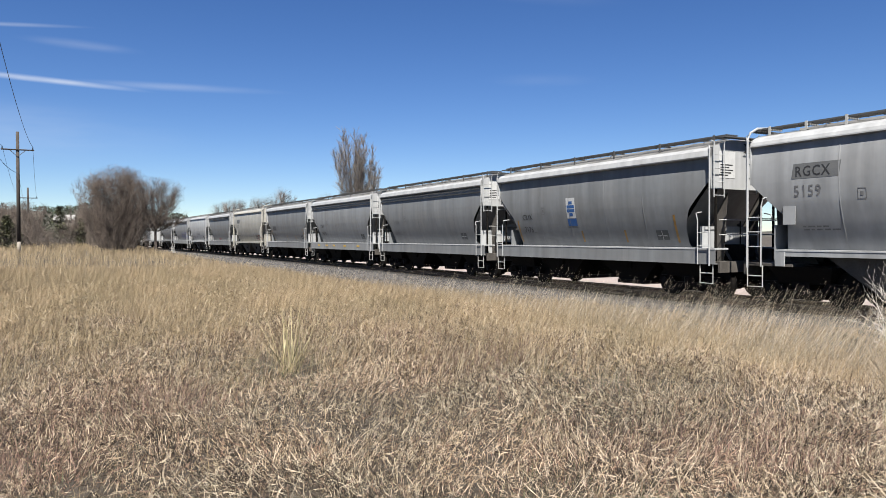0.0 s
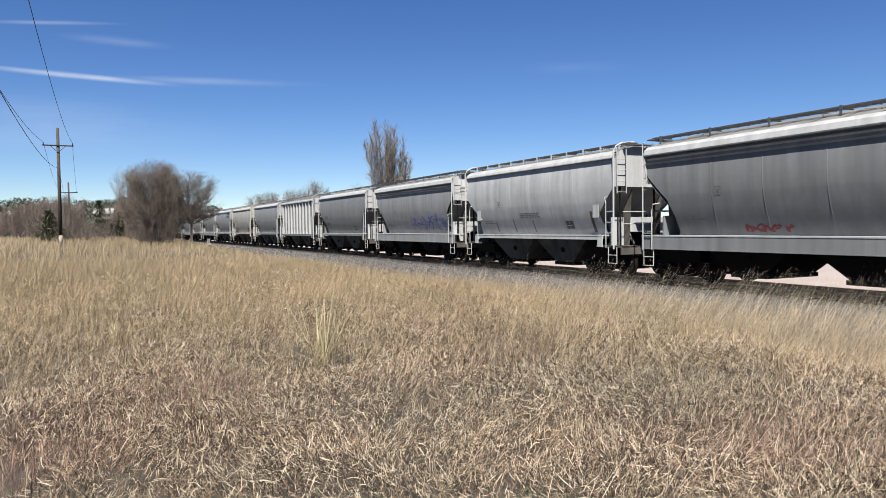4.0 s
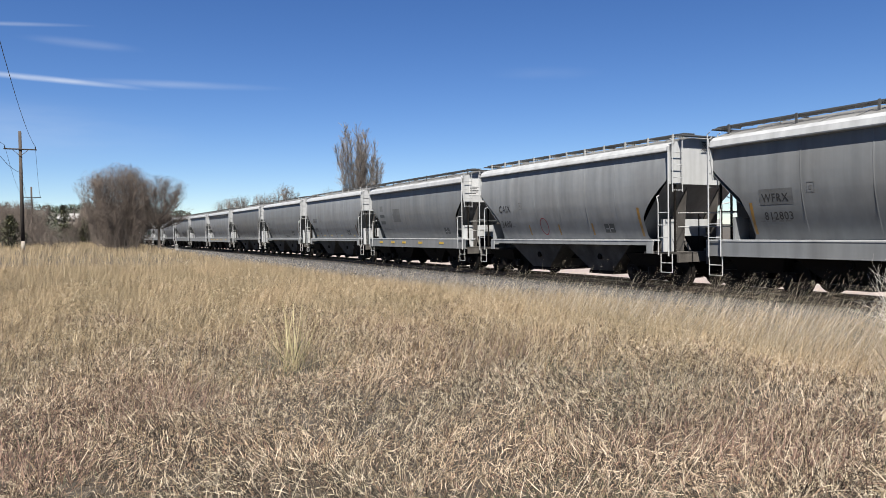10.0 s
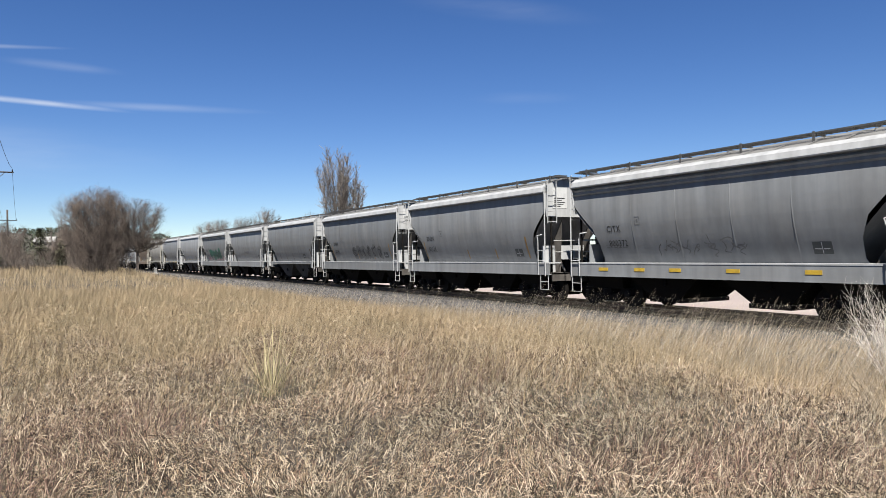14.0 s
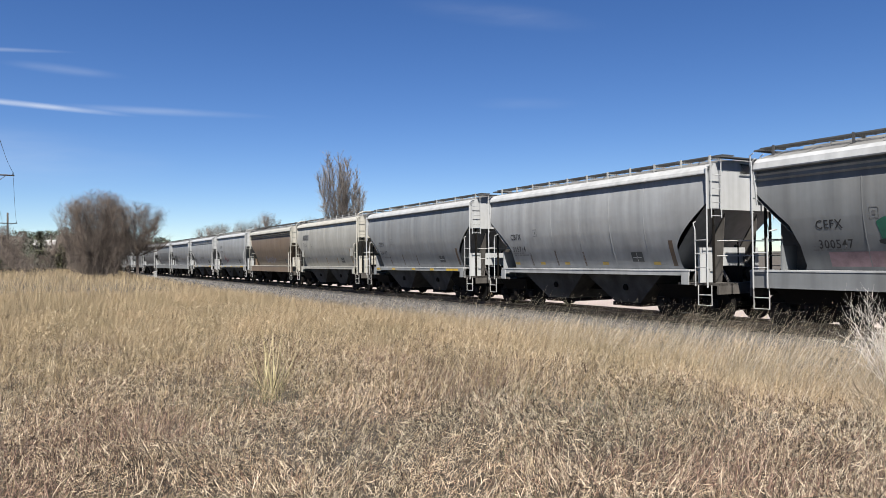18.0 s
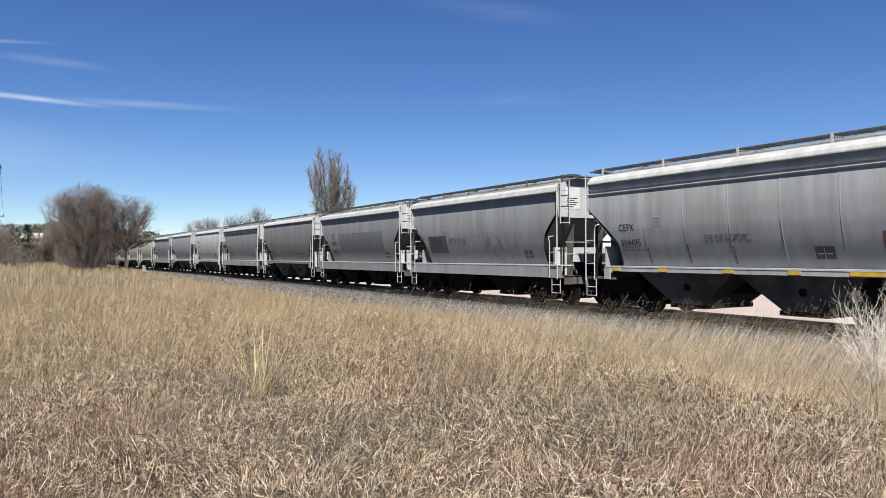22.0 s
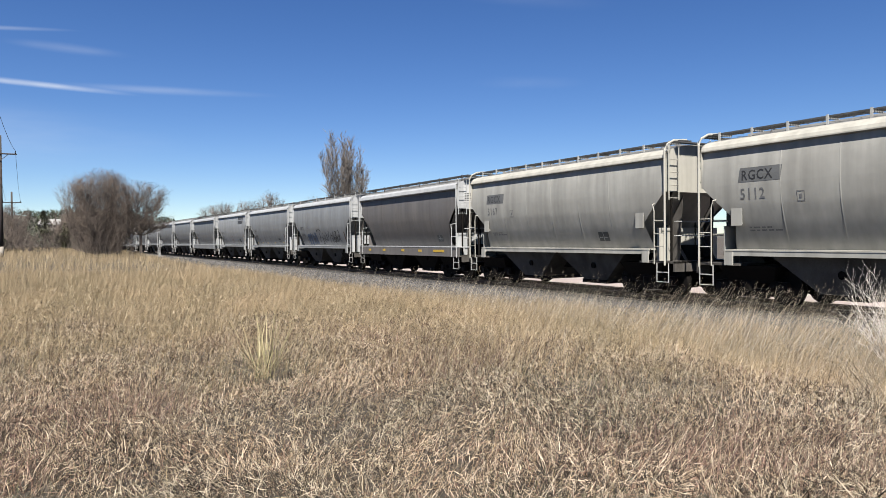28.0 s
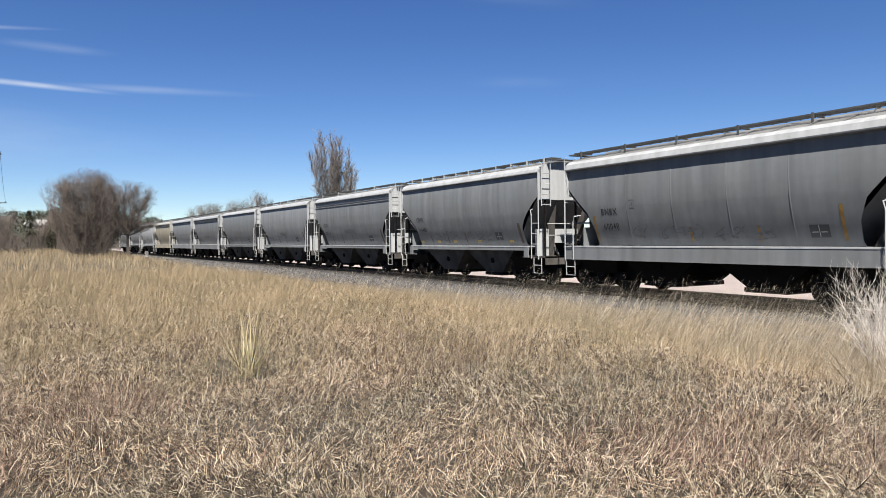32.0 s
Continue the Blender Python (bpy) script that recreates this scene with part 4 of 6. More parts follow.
# for each car: kind, paint, marks, number, and what else shows on its wall
CARS = [
    ("D", "light", "RGCX", "5159", "patchtext tall"), ("A", "mid", "CKIX", "7176", "blue orange"), ("C", "mid", "CEFX", "94814", "dim dots"), ("C", "grey", "CEFX", "310378", "yellow"),
    ("A", "mid", "WFRX", "81", "patch orange"), ("D", "cream", "RGCX", "5162", "patchtext red"), ("C", "mid", "", "", "redsill dim"), ("D", "white", "", "", "print"),
    ("C", "grey", "", "", "patch bluetag"), ("R", "mid", "CBFX", "306804", "orange"), ("X", "mid", "C FX", "82 372", "inktag"), ("R", "grey", "CBFX", "306940", ""),
    ("D", "cream", "CBFX", "314971", "tall"), ("R", "grey", "OACX", "64790", "logo ring orange"), ("A", "mid", "WFRX", "812803", "patch orange"), ("P", "grey", "CAIX", "3400", "ring orange"),
    ("A", "mid", "", "", "patches yellow"), ("P", "grey", "CAIX", "3498", "yellow rust"), ("R", "mid", "TILX", "332005", "smalltag"), ("R", "dull", "CBFX", "300674", ""),
    ("C", "grey", "CITX", "800372", "inkline yellow"), ("A", "grey", "BNBX", "80128", "orange"), ("A", "mid", "BNBX", "60063", "boxtag orange"), ("R", "mid", "", "", ""),
    ("A", "grey", "", "", "print"), ("C", "mid", "CEFX", "300547", "greentag"), ("P", "light", "CBFX", "315714", "yellow"), ("R", "grey", "CEFX", "309197", "sillyellow"),
    ("D", "cream", "RGCX", "5126", "patchtext orange"), ("C", "brown", "RGCX", "5118", "dim lilactag"), ("D", "light", "CBFX", "314934", "tall redtag sillyellow"), ("S", "light", "CEFX", "304495", "sillyellow print"),
    ("A", "grey", "WFRX", "812777", "darkpatch facetag"), ("A", "mid", "BNBX", "80013", "bigpatch orange"), ("R", "dull", "CBFX", "300891", ""), ("C", "mid", "CEFX", "310288", "sillyellow"),
    ("D", "white", "CBFX", "315010", "tall"), ("R", "grey", "", "", ""), ("A", "mid", "", "", "dim patches"), ("D", "cream", "RGCX", "5112", "patchtext tall"),
    ("D", "cream", "RGCX", "5167", "patchtext"), ("A", "dark", "CEFX", "610363", "dim sillyellow"), ("R", "grey", "CEFX", "303492", "skytag"), ("P", "grey", "CBFX", "315607", "yellow"),
    ("R", "light", "OACX", "64681", "logo ring orange"), ("A", "mid", "BNBX", "60048", "orange dimtag"), ("P", "mid", "CBFX", "314483", "yellow dimtag"), ("S", "mid", "CEFX", "300114", "print"),
    ("R", "grey", "", "", "print"), ("R", "mid", "", "", ""), ("C", "mid", "", "", "print"), ("A", "grey", "", "", ""),
    ("C", "beige", "", "", "print"), ("D", "white", "", "", "print"), ("R", "grey", "", "", ""), ("A", "mid", "", "", ""),
]


def dress(car, style, marks, number, extra, seed):
    deep = style == "deep"
    ink = M_DIM if "dim" in extra.split() else M_BLACK
    tall = "tall" in extra
    size = 0.27 if deep else 0.30 if tall else 0.36 if marks == "CAIX" else 0.27
    x, z = -4.12 if deep else -4.32, 2.76 if tall else 2.13 if deep else 2.22
    if "patchtext" in extra:
        plate(-4.50, -3.2, 2.82, 3.16, M_PATCH, car, style, "painted_patch", 0.010, 0.18)
        lettering(marks, -4.40, 2.87, 0.33, M_BLACK, car, style)
        lettering(number, -4.45, 2.42, 0.36, M_DIM, car, style)
    elif "darkpatch" in extra:
        plate(-4.3, -2.6, 1.62, 2.33, M_PATCH2, car, style)
        lettering(marks, -4.22, 2.03, 0.33, M_BLACK, car, style)
        lettering(number, -4.22, 1.68, 0.33, M_BLACK, car, style)
    elif marks:
        if "patch" in extra.split() and deep:
            plate(x - 0.08, x + 0.95, z - 0.07, z + 0.30, M_PATCH, car, style)
        lettering(marks, x, z, size, ink, car, style)
        lettering(number, x, z - size * (1.4 if tall else 1.6), size, ink, car, style)
    if "patches" in extra:
        plate(-4.5, -3.85, 2.30, 2.45, M_PATCH2, car, style)
        plate(-4.5, -3.85, 1.95, 2.12, M_PATCH2, car, style)
        plate(-2.6, -1.65, 2.05, 2.70, M_PATCH, car, style)
        plate(-4.45, -4.05, 2.62, 2.9, M_PATCH, car, style)
    if "bigpatch" in extra:
        plate(-2.9, 3.4, 1.75, 2.72, M_PATCH, car, style)
        plate(-4.1, -3.6, 2.45, 2.75, M_PATCH, car, style)
    small_print(-4.3, 1.72, 2, 1.0, car, style)
    # load test board and gauge mark
    bx = 2.4 if not deep else 3.3
    plate(bx, bx + 0.52, 1.42, 1.70, M_PATCH2, car, style, "stencil_board")
    flat_rows([(bx + 0.05, bx + 0.22, 1.53, 1.55, 0), (bx + 0.28, bx + 0.45, 1.53, 1.55, 0), (bx + 0.24, bx + 0.26, 1.43, 1.69, 0)], M_SIGNWHITE, car, style, "board_print", 0.014)
    flat_rows([(-2.75, -2.53, 2.52, 2.535, 0), (-2.75, -2.53, 2.30, 2.315, 0), (-2.75, -2.735, 2.315, 2.52, 0), (-2.545, -2.53, 2.315, 2.52, 0), (-2.68, -2.60, 2.37, 2.46, 0)], M_DIM, car, style, "gauge_mark", 0.012)
    if "orange" in extra:
        for u in (-2.3, -0.3, 1.7) if not deep else (-4.55, 4.15, -0.5, 1.8):
            plate(u, u + 0.09, 1.35, 1.72 + (0.4 if abs(u) > 4 else 0), M_ORANGE, car, style, "reflector", 0.012)
        if not deep:
            plate(4.2, 4.31, 1.3, 2.15, M_ORANGE, car, style, "reflector", 0.012)
    if not deep and style != "ribbed" and "orange" not in extra and not tall and "patchtext" not in extra:
        for u, top in ((-3.2, 1.72), (-1.6, 1.80), (0.0, 1.74), (4.15, 2.0)):
            plate(u - 0.03, u + (0.05 if u < 4 else 0.14), 1.30, top, M_RUST, car, style, "rust_streak", 0.011, 0, "rust-brown streak")
    if "yellow" in extra.split():
        for u in (-4.4, -2.7, -1.2, 0.9, 3.3):
            if deep:
                sill_strip(u, u + 0.45, car, style)
            else:
                plate(u, u + 0.30, 1.33, 1.42, M_YELLOW, car, style, "reflector", 0.012)
    if "sillyellow" in extra:
        for u in (-4.6, -2.6, -0.2, 1.8, 3.4):
            sill_strip(u, u + (0.35 if u < 3 else 1.1), car, style)
    if "blue" in extra.split():
        plate(-1.15, -0.62, 1.88, 2.12, M_BLUE, car, style, "sign_panel", 0.014, 0, "blue sign panel")
        plate(-1.15, -0.62, 2.13, 2.80, M_SIGNWHITE, car, style, "sign_panel", 0.012, 0, "white sign panel")
        for dz, w in ((2.20, 0.10), (2.33, 0.22), (2.46, 0.22), (2.59, 0.10)):
            plate(-0.885 - w, -0.885 + w, dz, dz + 0.10, M_BLUE, car, style, "sign_shape", 0.016)
    if "logo" in extra:
        block_logo(2.7, 2.98, 0.58, car, style)
    if "ring" in extra:
        ring_mark(-0.3 if "logo" in extra else -1.2, 1.66, 0.25, M_RED, car, style)
    if "red" in extra.split():
        scrawl(3.1, 4.6, 1.25, 1.75, M_RED, car, style, seed, 3, 0.06)
    if "redsill" in extra:
        scrawl(-1.9, -0.2, 1.28, 1.55, M_RED, car, style, seed, 4, 0.05)
    if "redtag" in extra:
        scrawl(-3.1, -1.6, 1.32, 2.2, M_RED, car, style, seed, 3, 0.075)
    if "bluetag" in extra:
        scrawl(-0.4, 4.5, 1.3, 2.25, M_BLUE, car, style, seed, 6, 0.06, M_LILAC)
    if "inktag" in extra:
        for k in range(7):
            scrawl(-4.1 + 1.04 * k, -3.4 + 1.04 * k, 1.35, 1.75, M_INK, car, style, seed + k, 3, 0.035)
    if "smalltag" in extra:
        scrawl(0.2, 1.4, 1.25, 1.45, M_INK, car, style, seed, 6, 0.03)
    if "inkline" in extra:
        scrawl(-2.0, 1.4, 1.35, 2.0, M_DIM, car, style, seed, 7, 0.03)
    if "boxtag" in extra:
        scrawl(-1.2, 3.2, 1.3, 2.05, M_INK, car, style, seed, 6, 0.06, M_PATCH)
    if "greentag" in extra:
        plate(-3.9, 3.6, 1.3, 1.62, M_PINK, car, style, "spray_fill", 0.015)
        scrawl(-2.6, 2.6, 1.28, 2.35, M_INK, car, style, seed, 4, 0.06, M_GREEN)
    if "lilactag" in extra:
        scrawl(-1.9, 1.0, 1.33, 1.95, M_LILAC, car, style, seed, 6, 0.085)
    if "facetag" in extra:
        scrawl(0.6, 2.0, 1.4, 2.4, M_DIM, car, style, seed, 3, 0.03)
        scrawl(-2.4, -0.9, 1.95, 2.3, M_DIM, car, style, seed + 1, 5, 0.03)
    if "skytag" in extra:
        scrawl(-3.0, -1.05, 1.22, 2.0, M_INK, car, style, seed, 4, 0.035, M_BLUESPRAY)
        scrawl(-0.6, 3.4, 1.18, 2.2, M_INK, car, style, seed + 1, 9, 0.06)
        scrawl(-0.95, -0.1, 2.0, 2.3, M_INK, car, style, seed + 2, 3, 0.03)
    if "dimtag" in extra:
        scrawl(-2.8, 2.4, 1.3, 1.85, M_DIM, car, style, seed, 7, 0.04)
    if "print" in extra.split():
        small_print(-0.9, 2.0, 3, 1.6, car, style)


LABELS = {"D": "rounded covered hopper car with slanting end cuts", "R": "rounded covered hopper car with curved end cuts", "P": "rounded covered hopper car with raised roof walkways",
          "S": "rounded covered hopper car with lined top edge", "A": "straight-sided covered hopper car with deep side sill", "C": "straight-sided covered hopper car with lined top edge",
          "X": "ribbed hopper car with sprayed tags"}
NAMES = {"white": "white", "light": "light grey", "grey": "grey", "cream": "cream", "mid": "dull grey", "dull": "weathered grey", "dark": "dark grey", "brown": "brown", "beige": "beige"}
TRAIN = []


def coupler_place(i):
    """Where the coupling i stands along the track at the start; 0 is behind the first car."""
    if i < 0:
        return COUPLERS[0] + 12.8 * i
    return COUPLERS[i] if i < len(COUPLERS) else COUPLERS[-1] + 12.8 * (i - len(COUPLERS) + 1)


def car_rows(i):
    mid = (coupler_place(i - 1) + coupler_place(i)) / 2
    rows = []
    for t, gone in ROLLED:
        a, b = on_track(mid - gone - 4.4), on_track(mid - gone + 4.4)
        c, d = (a + b) / 2, a - b
        rows.append((t, pose(c.x, c.y, c.z, 0, 0, math.degrees(math.atan2(d.y, d.x)))))
    return rows


def make_train():
    for i, (kind, colour, marks, number, extra) in enumerate(CARS):
        style, cut, lined, posts = KINDS[kind]
        if kind not in MASTERS:
            MASTERS[kind] = make_car(style, cut, lined, posts)
            for ch in MASTERS[kind].children_recursive:
                if ch.data and not ch.data.materials:
                    ch.data.materials.append(PAINTS["light"])
            car = MASTERS[kind]
            TRAIN_CLEAN.append(car)
        else:
            car = copy_thing(BARE[kind], Matrix())
        if kind not in BARE:
            BARE[kind] = car
        TRAIN.append((car, i, style, colour, marks, number, extra, kind))
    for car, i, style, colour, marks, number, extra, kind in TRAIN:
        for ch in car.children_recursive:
            if ch.data and ch.material_slots[0].material in (PAINTS["light"], LIT_PAINT):
                # sunlit parts take the lighter tint, the rest the car's colour
                tint = LIT_TINTS[colour] if ch.material_slots[0].material == LIT_PAINT else colour
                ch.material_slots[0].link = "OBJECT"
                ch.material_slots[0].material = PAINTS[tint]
        dress(car, style, marks, number, extra, 100 + i)
        for ch in car.children:
            if ch.data and "stretched" not in ch.data:
                stretch(ch.data)
        said = f"{NAMES[colour]} {LABELS[kind]}" + (f", {marks} {number}" if marks else "")
        tagged(car, said, "hopper car", "cars of the freight train")
        car.matrix_basis = car_rows(i)[0][1]


TRAIN_CLEAN, BARE = [], {}
make_train()


# ---------------------------------------------------------------- grass
RNG = np.random.default_rng(7)
PX, PY = math.cos(PSI), math.sin(PSI)


def ground_many(x, y):
    return np.array([ground_z(a, b) for a, b in zip(x, y)])


def ground_fast(x, y):
    """Heights for many places, read from a coarse lattice."""
    step = 0.5
    x0, y0 = math.floor(x.min()) - 1, math.floor(y.min()) - 1
    nx, ny = int((x.max() - x0) / step) + 3, int((y.max() - y0) / step) + 3
    gx, gy = np.meshgrid(x0 + step * np.arange(nx), y0 + step * np.arange(ny), indexing="ij")
    g = ground_many(gx.ravel(), gy.ravel()).reshape(nx, ny)
    u, v = (x - x0) / step, (y - y0) / step
    i, j = u.astype(int), v.astype(int)
    fu, fv = u - i, v - j
    return g[i, j] * (1 - fu) * (1 - fv) + g[i + 1, j] * fu * (1 - fv) + g[i, j + 1] * (1 - fu) * fv + g[i + 1, j + 1] * fu * fv


def ribbons(name, base, way, side, length, width, bend, segments, mat, label, twist=0.0):
    """Many tapering blades in one mesh. way: the direction at the root; bend: how far the tip turns over, in radians, towards side."""
    n = len(base)
    pts = [base]
    d = way / np.linalg.norm(way, axis=1)[:, None]
    down = np.cross(side, d)
    ang = np.zeros(n)
    p = base.copy()
    for k in range(segments):
        ang = bend * (k + 0.5) / segments
        dirn = d * np.cos(ang)[:, None] + down * np.sin(ang)[:, None]
        p = p + dirn * (length / segments)[:, None]
        pts.append(p)
    rows = []
    for k in range(segments):
        w = width * (1 - 0.75 * k / segments) * (0.5 if k == 0 else 1.0)
        rows += [pts[k] - side * (w / 2)[:, None], pts[k] + side * (w / 2)[:, None]]
    rows.append(pts[-1])
    m = 2 * segments + 1
    verts = np.stack(rows, 1).reshape(-1, 3)
    off = (np.arange(n) * m)[:, None]
    tris = []
    for k in range(segments - 1):
        a = 2 * k
        tris += [[a, a + 1, a + 3], [a, a + 3, a + 2]]
    tris.append([2 * segments - 2, 2 * segments - 1, 2 * segments])
    faces = (off[:, :, None] + np.array(tris)[None]).reshape(-1, 3)
    me = bpy.data.meshes.new(name)
    me.vertices.add(len(verts))
    me.vertices.foreach_set("co", verts.astype(np.float32).ravel())
    me.loops.add(faces.size)
    me.loops.foreach_set("vertex_index", faces.astype(np.int32).ravel())
    me.polygons.add(len(faces))
    me.polygons.foreach_set("loop_start", np.arange(0, faces.size, 3, dtype=np.int32))
    me.update(calc_edges=True)
    return tagged(mesh_object(name, me, mat), label, "grass", "", "stuff")


def patchy(x, y, scale, seed):
    """A soft random field between about 0 and 1."""
    v = np.zeros(len(x))
    r = np.random.default_rng(seed)
    for k in range(7):
        a, f, ph = r.uniform(0, math.tau), scale * r.uniform(0.6, 2.2), r.uniform(0, math.tau)
        v += np.sin((x * math.cos(a) + y * math.sin(a)) * f + ph)
    return 0.5 + v / 7.0


def wedge(n, r0, r1, power, half=38.0, limit=10.2, near=1.3):
    """Random places in the field before the eye, kept off the ballast."""
    u = RNG.random(n)
    e = power + 1
    r = (r0 ** e + u * (r1 ** e - r0 ** e)) ** (1 / e)
    a = np.radians(RNG.uniform(-half, half, n))
    x, y = r * np.sin(a), r * np.cos(a)
    keep = x * PX + y * PY < limit + near * (1 - np.clip((r - 17) / 28, 0, 1)) + RNG.normal(0, 0.35, n)
    return x[keep], y[keep], r[keep]


def random_sides(n, lean_to=None, spread=math.pi):
    a = RNG.uniform(-math.pi, math.pi, n) if lean_to is None else RNG.normal(lean_to, spread, n)
    return np.stack([np.cos(a), np.sin(a), np.zeros(n)], 1)


def make_grass():
    # matted tangle close by: short curled blades that lie across one another in clumps
    x, y, r = wedge(23000, 3.0, 16.0, 0.3, 38.0, 10.2, 4.6)
    keep = RNG.random(len(x)) < np.clip((17.0 - r) / 7.0, 0, 1)
    x, y, r = x[keep], y[keep], r[keep]
    lump = patchy(x, y, 2.6, 3)
    each = 12
    n = len(x) * each
    reach = RNG.uniform(0.7, 1.25, len(x)) * (0.7 + 0.5 * lump)
    lie = np.repeat(9.0 * patchy(x, y, 1.1, 41) + RNG.normal(0, 0.7, len(x)), each) + RNG.normal(0, 0.5, n)
    x = np.repeat(x, each) + RNG.normal(0, 0.06, n)
    y = np.repeat(y, each) + RNG.normal(0, 0.06, n)
    z = ground_fast(x, y)
    side = np.stack([np.cos(lie), np.sin(lie), np.zeros(n)], 1)
    away = np.cross(side, np.array([0, 0, 1.0]))
    way = away + np.array([0, 0, 1.0]) * RNG.normal(0.42, 0.5, n)[:, None]
    length = RNG.uniform(0.045, 0.165, n) * np.repeat(reach, each)
    base = np.stack([x, y, z + RNG.uniform(0.0, 0.2, n) * np.repeat(0.25 + 1.3 * lump ** 1.6, each)], 1)
    way /= np.linalg.norm(way, axis=1)[:, None]
    roll = RNG.normal(0, 0.7, n)[:, None]
    side = side * np.cos(roll) + np.cross(side, way) * np.sin(roll)
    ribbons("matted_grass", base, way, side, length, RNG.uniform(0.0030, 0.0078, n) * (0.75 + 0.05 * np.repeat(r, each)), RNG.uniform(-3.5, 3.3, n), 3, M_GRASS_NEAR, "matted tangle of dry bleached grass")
    # long pale stalks laid over the tangle
    x, y, r = wedge(2600, 3.2, 15.0, 0.5)
    n = len(x)
    lie = 9.0 * patchy(x, y, 1.1, 41) + RNG.normal(0, 0.9, n)
    side = np.stack([np.cos(lie), np.sin(lie), np.zeros(n)], 1)
    way = np.cross(side, np.array([0, 0, 1.0])) + np.array([0, 0, 1.0]) * RNG.uniform(0.0, 0.35, n)[:, None]
    ribbons("laid_stalks", np.stack([x, y, ground_fast(x, y) + RNG.uniform(0.06, 0.17, n)], 1), way, side, RNG.uniform(0.15, 0.4, n), RNG.uniform(0.0025, 0.005, n), RNG.uniform(-1.3, 1.2, n), 3, M_GRASS_TALL, "long pale stalks laid over the matted grass")
    # sparse upright stems over the tangle
    x, y, r = wedge(12000, 3.6, 17.0, 0.9)
    n = len(x)
    side = random_sides(n)
    way = np.stack([RNG.normal(0.35, 0.25, n), RNG.normal(0, 0.22, n), np.ones(n)], 1)
    ribbons("grass_stems", np.stack([x, y, ground_fast(x, y)], 1), way, side, RNG.uniform(0.2, 0.34, n) * (0.75 + 0.06 * r), RNG.uniform(0.0020, 0.0036, n) * (0.7 + r / 25), RNG.uniform(0.0, 1.1, n), 3, M_GRASS_TALL, "thin upright dry grass stems")
    # curled dry leaves in the standing grass farther off
    x, y, r = wedge(13000, 7.0, 32.0, 0.2, 38.0, 9.7, 5.2)
    keep = RNG.random(len(x)) < np.clip((r - 6.5) / 4.0, 0.1, 1) * np.clip((27.0 - r) / 12.0, 0.12, 1)
    x, y, r = x[keep], y[keep], r[keep]
    each = 11
    n = len(x) * each
    lie = RNG.uniform(-math.pi, math.pi, n)
    lump = np.repeat(0.55 + 0.6 * patchy(x, y, 1.3, 17), each)
    x, y, r = np.repeat(x, each) + RNG.normal(0, 0.09, n), np.repeat(y, each) + RNG.normal(0, 0.09, n), np.repeat(r, each)
    side = np.stack([np.cos(lie), np.sin(lie), np.zeros(n)], 1)
    way = np.cross(side, np.array([0, 0, 1.0])) + np.array([0, 0, 1.0]) * RNG.normal(0.6, 0.7, n)[:, None]
    way /= np.linalg.norm(way, axis=1)[:, None]
    roll = RNG.normal(0, 0.7, n)[:, None]
    side = side * np.cos(roll) + np.cross(side, way) * np.sin(roll)
    base = np.stack([x, y, ground_fast(x, y) + RNG.uniform(0.06, 0.42, n) * lump], 1)
    ribbons("curled_grass", base, way, side, RNG.uniform(0.05, 0.17, n) * (0.7 + r / 30), RNG.uniform(0.004, 0.0095, n) * (0.5 + r / 16), RNG.uniform(-2.4, 2.4, n), 2, M_GRASS_TALL, "curled dry leaves among the standing grass")
    # golden standing grass behind, in bunches that thicken with distance
    x, y, r = wedge(36000, 6.4, 36.0, 0.45, 38.0, 9.5, 6.0)
    thick = np.clip((r - 6.8) / 9.0, 0, 1) * (0.25 + 0.75 * np.clip(patchy(x, y, 0.9, 5) * 1.7 - 0.2, 0, 1))
    keep = RNG.random(len(x)) < thick
    x, y, r = x[keep], y[keep], r[keep]
    each = 7
    n = len(x) * each
    high = np.repeat(RNG.uniform(0.75, 1.2, len(x)) * (0.7 + 0.5 * patchy(x, y, 0.5, 8)), each)
    bx, by, r = np.repeat(x, each), np.repeat(y, each), np.repeat(r, each)
    ox, oy = RNG.normal(0, 1, n), RNG.normal(0, 1, n)
    x, y = bx + 0.06 * ox, by + 0.06 * oy
    side = random_sides(n, 0.4, 0.9)
    way = np.stack([RNG.normal(0.28, 0.24, n) + 0.2 * ox, RNG.normal(0, 0.15, n) + 0.2 * oy, np.ones(n)], 1)
    base, length, width, bend = np.stack([x, y, ground_fast(x, y)], 1), RNG.uniform(0.28, 0.62, n) * high, RNG.uniform(0.003, 0.0075, n) * (0.7 + r / 22), RNG.uniform(-0.2, 1.2, n)
    off = r + RNG.normal(0, 2.5, n) > 13.5
    for mask, mat, label in ((~off, M_GRASS_TALL, "standing golden dry grass"), (off, M_GRASS_FAR, "standing pale golden dry grass")):
        ribbons("golden_grass", base[mask], way[mask], side[mask], length[mask], width[mask], bend[mask], 2, mat, label)
    # the far field
    x, y, r = wedge(95000, 28.0, 120.0, 0.25, 38.0, 9.5)
    n = len(x)
    side = random_sides(n, 0.4, 0.9)
    way = np.stack([RNG.normal(0.14, 0.2, n), RNG.normal(0, 0.2, n), np.ones(n)], 1)
    ribbons("far_grass", np.stack([x, y, ground_fast(x, y)], 1), way, side, RNG.uniform(0.35, 0.75, n), 0.00042 * r * RNG.uniform(0.6, 1.5, n), RNG.uniform(-0.2, 1.0, n), 2, M_GRASS_FAR, "far field of golden dry grass")
    # grey-beige bunches along the foot of the ballast
    x, y, r = wedge(66000, 8.0, 60.0, 0.0, 38.0, 9.8, 6.8)
    p = x * PX + y * PY
    keep = p > 7.6
